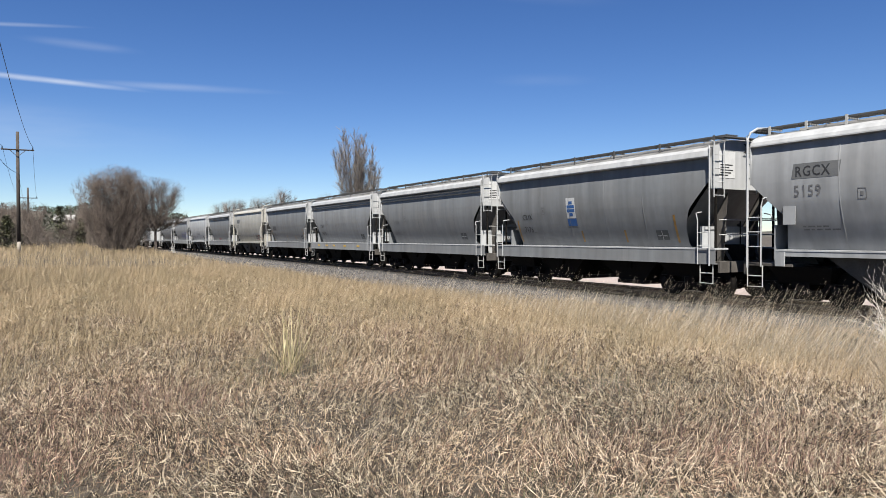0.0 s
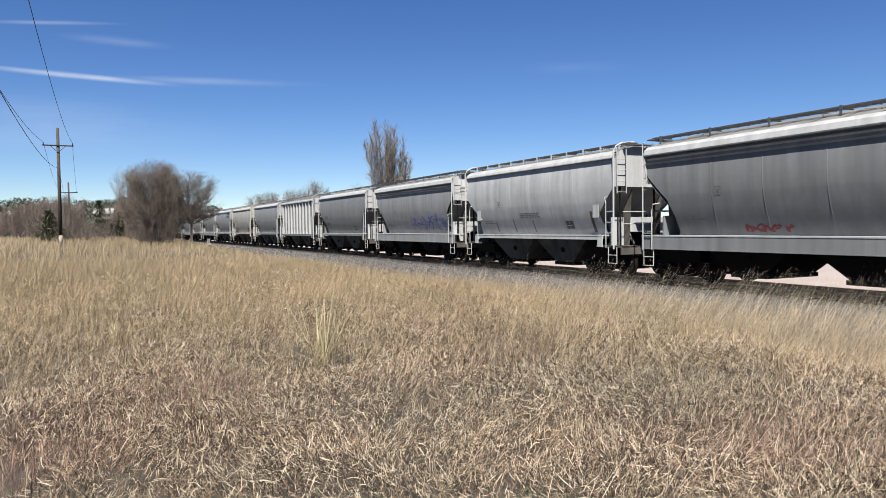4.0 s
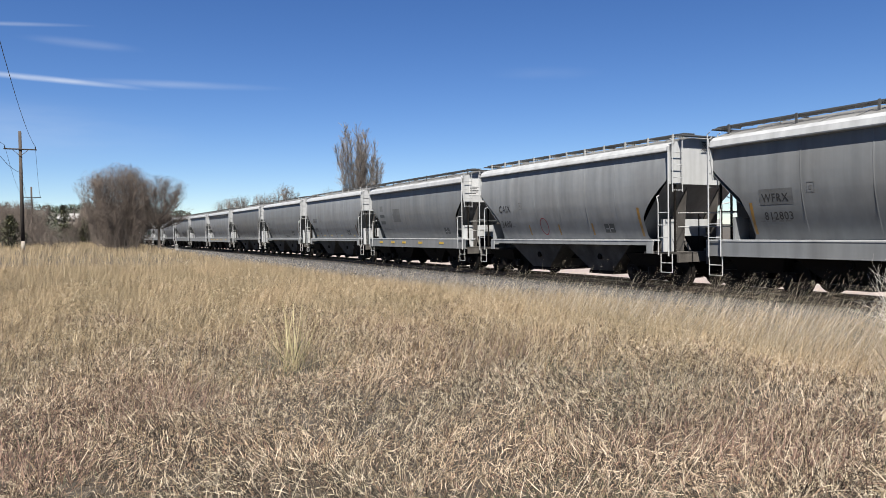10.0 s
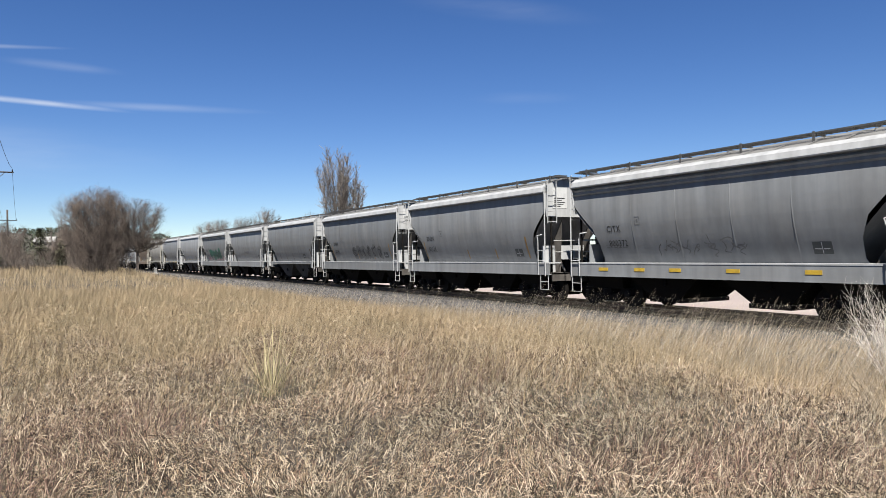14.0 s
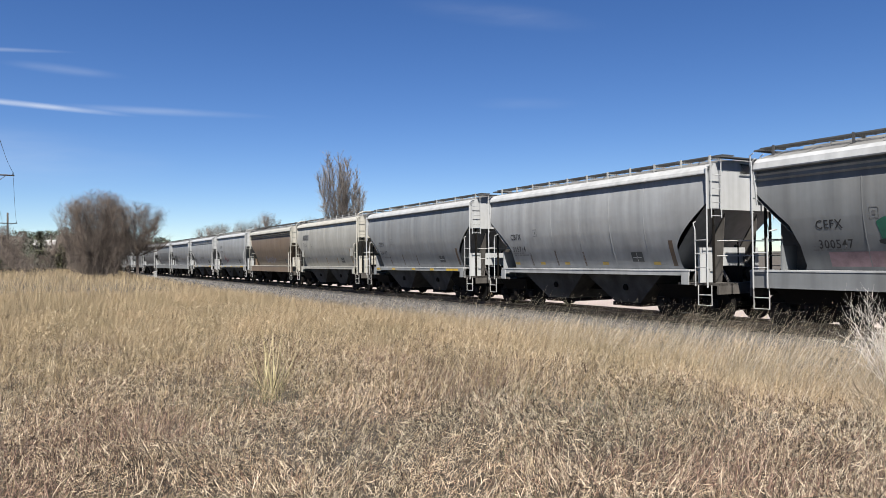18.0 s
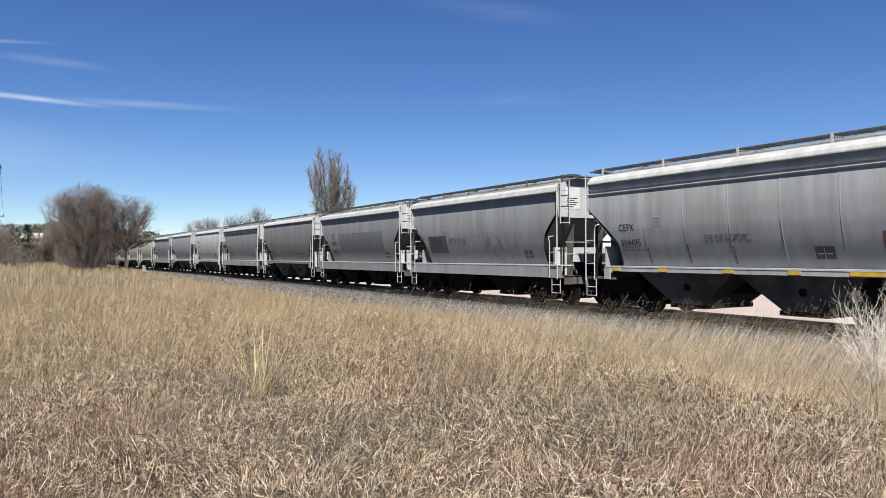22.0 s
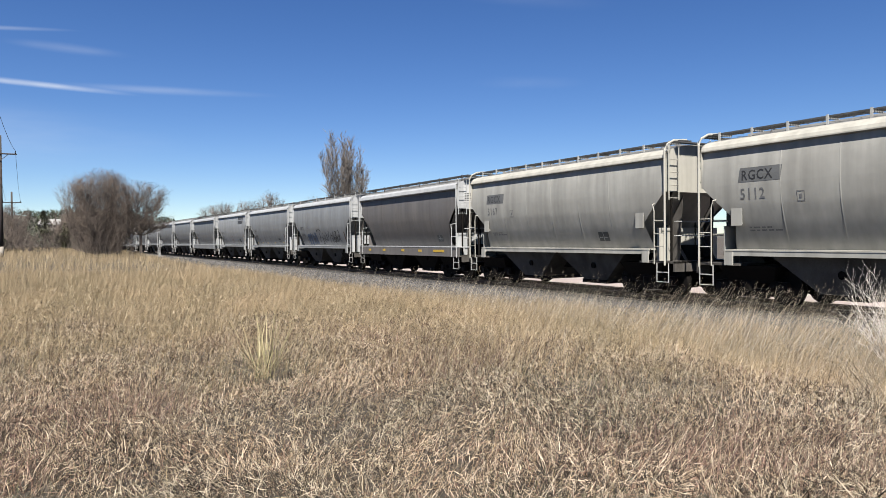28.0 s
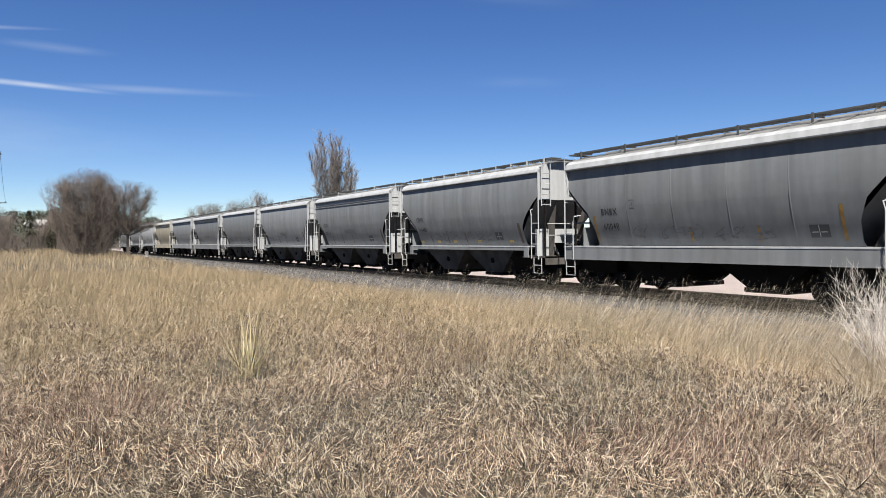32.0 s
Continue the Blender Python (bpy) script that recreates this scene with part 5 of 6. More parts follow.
    x, y, r = x[keep], y[keep], r[keep]
    n = len(x)
    side = random_sides(n, 0.4, 1.0)
    way = np.stack([RNG.normal(0.38, 0.25, n), RNG.normal(0, 0.25, n), np.ones(n)], 1)
    ribbons("verge_grass", np.stack([x, y, ground_fast(x, y)], 1), way, side, RNG.uniform(0.3, 0.8, n), RNG.uniform(0.003, 0.006, n) * (0.7 + r / 25), RNG.uniform(0.1, 1.2, n), 2, M_GRASS_GREY, "pale grey bunches of dry grass beside the ballast")
    # fine leaning stems through the standing grass
    x, y, r = wedge(62000, 7.0, 34.0, 0.2, 38.0, 9.6, 6.4)
    keep = RNG.random(len(x)) < np.clip((r - 6.0) / 8.0, 0.12, 1)
    x, y, r = x[keep], y[keep], r[keep]
    n = len(x)
    way = np.stack([RNG.normal(0.34, 0.22, n), RNG.normal(0, 0.2, n), np.ones(n)], 1)
    ribbons("fine_stems", np.stack([x, y, ground_fast(x, y)], 1), way, random_sides(n, 0.4, 0.9), RNG.uniform(0.35, 0.75, n), RNG.uniform(0.002, 0.004, n) * (0.6 + r / 18), RNG.uniform(0.1, 0.9, n), 2, M_GRASS_FAR, "fine pale stems leaning through the standing grass")
    # low twiggy weeds in reddish brown patches
    x, y, r = wedge(60000, 4.0, 15.0, 0.5)
    keep = RNG.random(len(x)) < np.clip((patchy(x, y, 0.9, 61) - 0.56) * 6, 0, 1)
    x, y, r = x[keep], y[keep], r[keep]
    n = len(x)
    way = np.stack([RNG.normal(0.1, 0.45, n), RNG.normal(0, 0.45, n), np.ones(n)], 1)
    ribbons("brown_weeds", np.stack([x, y, ground_fast(x, y)], 1), way, random_sides(n), RNG.uniform(0.12, 0.32, n), RNG.uniform(0.004, 0.008, n), RNG.uniform(-0.8, 1.2, n), 2, M_WEED, "low twiggy reddish brown weeds among the straw")
    # pale stalks that stand and lean over the tangle, thicker towards the white shrub
    x, y, r = wedge(16000, 3.4, 13.0, 0.6)
    keep = RNG.random(len(x)) < np.clip(0.16 + 0.10 * x, 0.05, 0.8)
    x, y, r = x[keep], y[keep], r[keep]
    n = len(x)
    way = np.stack([RNG.normal(0.5, 0.3, n), RNG.normal(0, 0.25, n), np.ones(n) * RNG.uniform(0.5, 1.0, n)], 1)
    ribbons("pale_stalks", np.stack([x, y, ground_fast(x, y) + RNG.uniform(0, 0.1, n)], 1), way, random_sides(n), RNG.uniform(0.2, 0.5, n), RNG.uniform(0.0022, 0.0040, n), RNG.uniform(-0.3, 1.2, n), 3, M_PALE, "pale stalks leaning over the matted grass")
    # thinner grass over the rest of the field, round and behind the eye
    n = 70000
    r, a = 17.0 * np.sqrt(RNG.random(n)), RNG.uniform(-math.pi, math.pi, n)
    x, y = r * np.sin(a), r * np.cos(a)
    keep = (r > 0.5) & ((np.abs(a) > radians(37)) | (r < 3.1)) & (x * PX + y * PY < 12.5)
    x, y = x[keep], y[keep]
    n = len(x)
    way = np.stack([RNG.normal(0.2, 0.5, n), RNG.normal(0, 0.5, n), RNG.uniform(0.3, 1.0, n)], 1)
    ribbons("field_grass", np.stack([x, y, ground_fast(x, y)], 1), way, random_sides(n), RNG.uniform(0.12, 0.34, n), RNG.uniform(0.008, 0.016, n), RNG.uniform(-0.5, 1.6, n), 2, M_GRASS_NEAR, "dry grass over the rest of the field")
    # green shoots here and there
    x, y, r = wedge(9000, 3.6, 10.0, 0.5)
    keep = patchy(x, y, 1.7, 21) > 0.66
    x, y = x[keep], y[keep]
    n = len(x)
    ribbons("green_shoots", np.stack([x, y, ground_fast(x, y)], 1), np.stack([RNG.normal(0, 0.4, n), RNG.normal(0, 0.4, n), np.ones(n)], 1), random_sides(n), RNG.uniform(0.08, 0.2, n), RNG.uniform(0.004, 0.007, n), RNG.uniform(0, 1.2, n), 2, M_GREENS, "small dull green shoots among the straw")


def make_seed_heads():
    """Tall nodding stems with feathery heads that stand before the train."""
    x, y, r = wedge(16000, 9.0, 45.0, -0.6, 37.0, 10.0, 6.6)
    p = x * PX + y * PY
    keep = p > 8.8
    x, y, r = x[keep], y[keep], r[keep]
    n = len(x)
    z = ground_fast(x, y)
    side = random_sides(n, 1.35, 0.5)
    way = np.stack([RNG.normal(0.34, 0.22, n), RNG.normal(0, 0.15, n), np.ones(n)], 1)
    length, bend = RNG.uniform(0.7, 1.45, n) * (1.12 - 0.012 * np.clip(r - 10, 0, 20)), RNG.uniform(0.1, 0.7, n)
    ribbons("tall_stems", np.stack([x, y, z], 1), way, side, length, 0.0038 + 0.00024 * r, bend, 3, M_PALE, "tall dry stems before the track")
    d = way / np.linalg.norm(way, axis=1)[:, None]
    down = np.cross(side, d)
    p0 = np.stack([x, y, z], 1)
    for k in range(3):
        a = bend * (k + 0.5) / 3
        dirn = d * np.cos(a)[:, None] + down * np.sin(a)[:, None]
        p0 = p0 + dirn * (length / 3)[:, None]
    many = 2
    tip = np.repeat(p0, many, 0) - np.repeat(dirn, many, 0) * RNG.uniform(0, 0.17, n * many)[:, None]
    wayh = np.repeat(dirn, many, 0) + RNG.normal(0, 0.22, (n * many, 3)) + np.array([0.1, 0, -0.1])
    ribbons("seed_heads", tip, wayh, random_sides(n * many), RNG.uniform(0.04, 0.09, n * many), RNG.uniform(0.003, 0.006, n * many), RNG.uniform(0, 0.8, n * many), 2, M_PALE, "feathery grey seed heads on tall dry stems")


make_grass()
make_seed_heads()


def fan_plant(name, place, count, reach, width, spread, mat, label, category, seed, lift=0.3, droop=0.5, lean=(0, 0)):
    """Leaves or stems that rise from one root."""
    rng = np.random.default_rng(seed)
    root = new(name)
    root.location = (place[0], place[1], ground_z(*place))
    tagged(root, label, category)
    a, tilt = rng.uniform(0, math.tau, count), np.abs(rng.normal(0, spread, count))
    way = np.stack([np.cos(a) * np.sin(tilt), np.sin(a) * np.sin(tilt), np.cos(tilt) + lift], 1) + np.array([lean[0], lean[1], 0])
    side = np.stack([-np.sin(a), np.cos(a), np.zeros(count)], 1)
    base = rng.normal(0, 0.05, (count, 3)) * np.array([1, 1, 0.3])
    length, wide, bend = rng.uniform(0.6, 1.0, count) * reach, width * rng.uniform(0.6, 1.2, count), rng.uniform(min(-0.1, droop), max(-0.1, droop), count)
    word = "leaf" if category == "yucca" else "stem"
    for sl in (slice(k, k + 1) for k in range(count)):
        ob = ribbons(word, base[sl], way[sl], side[sl], length[sl], wide[sl], bend[sl], 4, mat, "")
        for key in ("category", "kind"):
            del ob[key]
        ob.parent = root
    return root


fan_plant("yucca", (-1.82, 8.25), 52, 0.98, 0.015, 0.8, M_YUCCA, "spiky yellow-green yucca clump in the dry grass", "yucca", 3, 0.1, 0.1)
fan_plant("yucca", (-5.2, 15.5), 34, 0.5, 0.014, 0.5, M_YUCCA, "small spiky yucca clump in the dry grass", "yucca", 4, 0.25, 0.2)
fan_plant("dry_weed", (4.45, 6.75), 46, 1.0, 0.0075, 0.42, M_GRASS_GREY, "fan of long pale dry weed stems", "weed", 6, 0.25, 0.3, (-0.5, 0.25))
fan_plant("dry_weed", (5.1, 7.6), 60, 0.95, 0.0075, 0.5, M_GRASS_GREY, "fan of long pale dry weed stems", "weed", 16, 0.25, 0.3, (0.35, 0.1))


# ---------------------------------------------------------------- trees and shrubs
def bars_mesh(name, lines, mat, parent):
    """Thin three-sided bars: rows of (start, end, start radius, end radius)."""
    a = np.array([l[0] for l in lines], float)
    b = np.array([l[1] for l in lines], float)
    ra, rb = np.array([l[2] for l in lines])[:, None], np.array([l[3] for l in lines])[:, None]
    d = b - a
    d /= np.linalg.norm(d, axis=1)[:, None] + 1e-9
    ref = np.tile(np.array([0.31, 0.52, 0.79]), (len(a), 1))
    u = np.cross(d, ref)
    u /= np.linalg.norm(u, axis=1)[:, None] + 1e-9
    v = np.cross(d, u)
    rows = []
    for p, r in ((a, ra), (b, rb)):
        for k in range(3):
            t = k * math.tau / 3
            rows.append(p + (u * math.cos(t) + v * math.sin(t)) * r)
    verts = np.stack(rows, 1).reshape(-1, 3)
    tris = np.array([[0, 1, 4], [0, 4, 3], [1, 2, 5], [1, 5, 4], [2, 0, 3], [2, 3, 5]])
    faces = ((np.arange(len(a)) * 6)[:, None, None] + tris[None]).reshape(-1, 3)
    me = bpy.data.meshes.new(name)
    me.from_pydata(verts.tolist(), [], faces.tolist())
    return mesh_object(name, me, mat, parent)


def bare_tree(name, x, y, height, width, limbs, twigs, seed, label, category="tree", clear=0.1, peak=0.45, mat=None, thick=1.0, root_width=0.12, fork=2, flare=0.8):
    """Leafless wood: limbs that sweep out from the foot to places within the crown, each set with fine forking twigs.
    clear: how much of the height is free of limbs; peak: the height of the crown's widest part."""
    rng = random.Random(seed)
    root = new(name)
    root.location = (x, y, ground_z(x, y) - 0.1)
    tagged(root, label, category)
    main, big, fine = [], [], []

    def reach(u):
        if u > 1:
            return 0.0
        k = (u - peak) / (1 - peak) if u > peak else (peak - u) / peak
        return width / 2 * math.sqrt(max(0.0, 1 - k * k * (1.0 if u > peak else 0.75)))
    lean = Vector((rng.uniform(-0.03, 0.03), rng.uniform(-0.03, 0.03), 1))
    if clear > 0.05:
        main.append((Vector((0, 0, 0)), lean * height * clear, 0.022 * height * thick, 0.018 * height * thick))
    for i in range(limbs):
        u = rng.uniform(0.35, 1.0) if i % 3 else rng.uniform(0.75, 1.0)
        a = i * 2.399 + rng.uniform(-0.4, 0.4)
        rr = reach(u) * math.sqrt(rng.random()) * rng.uniform(0.85, 1.08)
        end = Vector((math.cos(a) * rr, math.sin(a) * rr, u * height))
        foot = Vector((math.cos(a) * rng.random() * root_width * width, math.sin(a) * rng.random() * root_width * width, 0)) if clear <= 0.05 else lean * height * clear * rng.uniform(0.85, 1.0)
        knee = foot.lerp(end, 0.5) + Vector((math.cos(a), math.sin(a), 0)) * rr * rng.uniform(0.05, 0.3)
        pts = []
        for k in range(7):
            v = k / 6
            p = foot * (1 - v) ** 2 + knee * (2 * v * (1 - v)) + end * v * v
            pts.append(p + Vector((rng.gauss(0, 1), rng.gauss(0, 1), rng.gauss(0, 1))) * 0.012 * height * (k > 0))
        r0 = 0.030 * height * thick / math.sqrt(limbs) * rng.uniform(0.7, 1.2)
        for k in range(6):
            big.append((pts[k], pts[k + 1], r0 * (1 - k / 7), r0 * (1 - (k + 1) / 7)))
        for _ in range(twigs):
            v = rng.random() ** 0.7
            k = min(5, int(v * 6))
            p = pts[k].lerp(pts[k + 1], v * 6 - k)
            out = Vector((p.x, p.y, 0))
            out = out.normalized() if out.length > 0.01 else Vector((math.cos(a), math.sin(a), 0))

            def sprig(p, length, r, level):
                d = (out * rng.uniform(0.0, flare) + Vector((0, 0, rng.uniform(0.25, 1.1))) + Vector((rng.gauss(0, 1), rng.gauss(0, 1), rng.gauss(0, 0.5))) * 0.45).normalized()
                m = p + d * length * 0.55
                e = m + (d + Vector((rng.gauss(0, 1), rng.gauss(0, 1), rng.gauss(0, 1))) * 0.3).normalized() * length * 0.45
                rough = 1 + 0.32 * noise.noise(Vector((math.atan2(e.y, e.x) * 1.7, e.z / height * 4.5, seed)))
                if math.hypot(e.x, e.y) > rough * reach(max(0.02, e.z / height)) * 1.12 + 0.02 * height:
                    return
                fine.append((p, m, r, r * 0.75))
                fine.append((m, e, r * 0.75, r * 0.4))
                if level:
                    for _ in range(fork):
                        sprig(p.lerp(m, rng.random()) if rng.random() < 0.4 else m.lerp(e, rng.random()), length * rng.uniform(0.5, 0.8), r * 0.7, level - 1)
            sprig(p, height * rng.uniform(0.09, 0.17), 0.0016 * height * thick, 1)
    if main:
        bars_mesh("trunk", main, M_BARK, root)
    frame_part = bars_mesh("limb_frame", big, M_BARK, root)
    if clear <= 0.05:
        tagged(frame_part, "", "", "", "stuff")
    bars_mesh("twig_crown", fine, mat or M_TWIG, root)
    return root


def bleached_shrub(x, y, height, seed):
    """Wavy bleached stems that rise from one foot and fork into thin twigs."""
    rng = random.Random(seed)
    root = new("bleached_shrub")
    root.location = (x, y, ground_z(x, y) - 0.03)
    tagged(root, "white bleached shrub of thin wavy dry stems", "shrub")
    lines = []

    def wander(p, d, length, r, level):
        steps = 5
        for k in range(steps):
            d = (d + Vector((rng.gauss(0, 1), rng.gauss(0, 1), rng.gauss(0.25, 0.5))) * 0.2).normalized()
            q = p + d * length / steps
            lines.append((p, q, r * (1 - 0.14 * k), r * (1 - 0.14 * (k + 1))))
            p = q
            if level and k > 0:
                for _ in range(rng.choice((1, 1, 2))):
                    turn = Vector((rng.gauss(0, 1), rng.gauss(0, 1), rng.gauss(0.5, 0.5))) * 0.36
                    wander(p, (d + turn).normalized(), length * rng.uniform(0.3, 0.55), r * 0.62, level - 1)
    for i in range(58):
        a, tilt = i * 2.399, abs(rng.gauss(0, 0.3))
        d = Vector((math.cos(a) * math.sin(tilt), math.sin(a) * math.sin(tilt), math.cos(tilt) + 0.15)).normalized()
        wander(Vector((rng.gauss(0, 0.12), rng.gauss(0, 0.12), 0)), d, height * rng.uniform(0.6, 1.0), 0.0044, 2)
    tangle = bars_mesh("stem_tangle", lines, M_WHITE_STEM, root)
    tagged(tangle, "tangle of thin white stems", "", "", "stuff")


bleached_shrub(6.42, 9.0, 1.3, 5)


def plume_tree(name, x, y, height, limbs, seed, label, lean=0.0, mat=None):
    """A bare tree whose limbs all climb steeply from a low fork, each a plume of short rising twigs."""
    rng = random.Random(seed)
    root = new(name)
    root.location = (x, y, ground_z(x, y) - 0.1)
    tagged(root, label, "tree")
    fork = Vector((0, 0, height * 0.16))
    bars_mesh("trunk", [(Vector((0, 0, 0)), fork, 0.024 * height, 0.02 * height)], M_BARK, root)
    big, fine = [], []
    for i in range(limbs):
        a = i * 2.399 + rng.uniform(-0.5, 0.5)
        out = 0.02 + 0.185 * math.sqrt((i + 0.5) / limbs) * rng.uniform(0.75, 1.1)
        top = height * rng.uniform(0.78, 1.0) * (1 - 1.55 * max(0.0, out - 0.07) * rng.uniform(0.6, 1.3)) - lean * math.cos(a) * height * out
        end = Vector((math.cos(a) * out * height, math.sin(a) * out * height, top))
        knee = fork.lerp(end, 0.45) + Vector((math.cos(a), math.sin(a), 0)) * out * height * 0.32
        pts = []
        for k in range(9):
            v = k / 8
            p = fork * (1 - v) ** 2 + knee * (2 * v * (1 - v)) + end * v * v
            pts.append(p + Vector((rng.gauss(0, 1), rng.gauss(0, 1), 0)) * 0.006 * height * (k > 0))
        r0 = 0.0048 * height * rng.uniform(0.7, 1.1)
        for k in range(8):
            big.append((pts[k], pts[k + 1], r0 * (1 - k / 8.6), r0 * (1 - (k + 1) / 8.6)))
        for _ in range(84):
            v = 0.16 + 0.84 * rng.random() ** 0.8
            k = min(7, int(v * 8))
            p = pts[k].lerp(pts[k + 1], v * 8 - k)
            along = (pts[k + 1] - pts[k]).normalized()
            d = (along + Vector((rng.gauss(0, 1), rng.gauss(0, 1), rng.gauss(0.1, 0.4))) * 0.34).normalized()
            length = height * rng.uniform(0.05, 0.12) * (1.15 - 0.5 * v)
            q = p + d * length
            fine.append((p, q, 0.0011 * height, 0.0008 * height))
            for _ in range(3):
                e = p.lerp(q, rng.uniform(0.3, 1.0))
                d2 = (d + Vector((rng.gauss(0, 1), rng.gauss(0, 1), rng.gauss(0.3, 0.4))) * 0.4).normalized()
                fine.append((e, e + d2 * length * rng.uniform(0.3, 0.6), 0.0009 * height, 0.0006 * height))
    bars_mesh("limb_frame", big, M_BARK, root)
    bars_mesh("twig_crown", fine, mat or M_TWIG2, root)


bare_tree("willow_shrub", -30.1, 65.0, 8.3, 6.9, 104, 56, 11, "large bare brown willow shrub in the field", "shrub", 0.0, 0.55, M_TWIG, 0.85, 0.22, 2, 0.45)
bare_tree("willow_tree", -26.9, 65.6, 7.5, 6.4, 30, 64, 12, "bare brown willow tree arching over the track's side", "tree", 0.34, 0.60, M_TWIG, 1.0, 0.2, 2, 1.0)
bare_tree("willow_shrub", -28.9, 64.0, 3.2, 5.6, 50, 30, 13, "low bare brush at the foot of the willows", "shrub", 0.0, 0.5, M_TWIG, 1.4, 0.4)
plume_tree("cottonwood", -13.3, 110.0, 19.5, 30, 21, "tall bare cottonwood tree with steep rising limbs", 0.5)
bare_tree("bare_tree", -18.6, 112.0, 10.0, 5.0, 14, 22, 22, "small pale bare tree beyond the track", "tree", 0.2, 0.6, M_TWIG2, 0.8)
bare_tree("bare_tree", -4.1, 112.0, 11.4, 2.6, 10, 18, 23, "thin bare tree beyond the track", "tree", 0.2, 0.6, M_TWIG2, 0.9)
for k, (tx, ty, th, ts) in enumerate([(-44.0, 150, 10.2, 9), (-39.5, 152, 10.8, 9), (-34.4, 150, 12.2, 7.5), (-48.5, 156, 9.8, 9), (-30.0, 158, 9.6, 7)]):
    bare_tree("bare_tree", tx, ty, th * 1.1, ts, 28, 36, 30 + k, "bare tree in the far row beyond the track", "tree", 0.15, 0.6, M_TWIG2, 1.3)
# thickets by the poles
for k, (tx, ty, th, ts) in enumerate([(-41, 74, 2.4, 5), (-37.5, 78, 2.0, 5), (-47, 80, 3.2, 5), (-53, 84, 4.2, 5.5), (-60, 92, 4.8, 6), (-66, 98, 5.2, 6), (-70, 108, 6.2, 7), (-57, 112, 5.0, 7), (-49, 104, 4.2, 7), (-34.5, 73, 2.2, 5), (-76, 118, 6.5, 7), (-43, 90, 2.6, 6), (-56.5, 92, 5.6, 8), (-61.5, 99, 6.4, 8), (-50, 99, 4.6, 8), (-65, 108, 7.0, 9), (-58.5, 118, 7.0, 9)]):
    bare_tree("thicket", tx, ty, th, ts, 36, 24, 50 + k, "low bare brown thicket at the field's edge", "shrub", 0.0, 0.5, M_TWIG, 2.2, 0.4)


def pine(x, y, height, width, seed):
    rng = np.random.default_rng(seed)
    root = new("evergreen")
    root.location = (x, y, ground_z(x, y) - 0.1)
    tagged(root, "dark green evergreen at the field's edge", "tree")
    bars_mesh("trunk", [((0, 0, 0), (0, 0, height), 0.12, 0.02)], M_BARK, root)
    n = 2600
    h = rng.random(n) ** 0.8
    a = rng.uniform(0, math.tau, n)
    rr = width * (1 - h) ** 0.8 * np.sqrt(rng.random(n)) * (0.8 + 0.35 * np.sin(a * 3 + h * 21))
    base = np.stack([np.cos(a) * rr, np.sin(a) * rr, 0.15 + h * height], 1)
    way = np.stack([np.cos(a), np.sin(a), rng.normal(0.3, 0.4, n)], 1)
    side = np.stack([-np.sin(a), np.cos(a), np.zeros(n)], 1)
    ob = ribbons("crown", base, way, side, rng.uniform(0.2, 0.5, n), rng.uniform(0.08, 0.2, n), rng.uniform(0, 0.8, n), 2, M_EVERGREEN, "")
    for key in ("category", "kind"):
        del ob[key]
    ob.parent = root


pine(-44.1, 71, 3.4, 2.5, 1)
pine(-52.7, 96.6, 5.4, 2.4, 2)
pine(-50.2, 97.5, 3.8, 1.8, 3)
pine(-82.0, 118, 5.5, 2.6, 4)


# ---------------------------------------------------------------- far hills and houses
def hill_height(i, n, height, seed):
    """Height of a ridge's crest at step i of n."""
    edge = min(1.0, 5.0 * min(i, n - i) / n)
    return height * edge * (0.8 + 0.35 * noise.noise(Vector((i * 0.12, seed, 0))) + 0.10 * noise.noise(Vector((i * 0.9, seed, 4))))


def hill_z(a, u, h, dist):
    return -1.5 + (h + 1.5) * math.sin(u * math.pi / 2) + ground_z(-math.sin(a) * dist, math.cos(a) * dist) * u


def ridge(name, yaw0, yaw1, dist, height, seed, mat, label):
    bm = bmesh.new()
    n, rings = 60, []
    for i in range(n + 1):
        a = radians(yaw0 + (yaw1 - yaw0) * i / n)
        h = hill_height(i, n, height, seed)
        row = []
        for k in range(7):
            r = dist * (1 + 0.35 * k / 6)
            row.append(bm.verts.new((-math.sin(a) * r, math.cos(a) * r, hill_z(a, k / 6, h, dist))))
        rings.append(row)
    for ra, rb in zip(rings, rings[1:]):
        for k in range(6):
            bm.faces.new((ra[k], rb[k], rb[k + 1], ra[k + 1]))
    tagged(part(name, bm, mat, None, "", True), label, "hill", "", "structure")


ridge("hill_far", 50, 10, 300, 18, 2.0, M_HILL, "far low hill with dark scrub")
ridge("hill_beyond", 12, -50, 600, 6, 5.0, M_HILL, "far low rise beyond the railway")


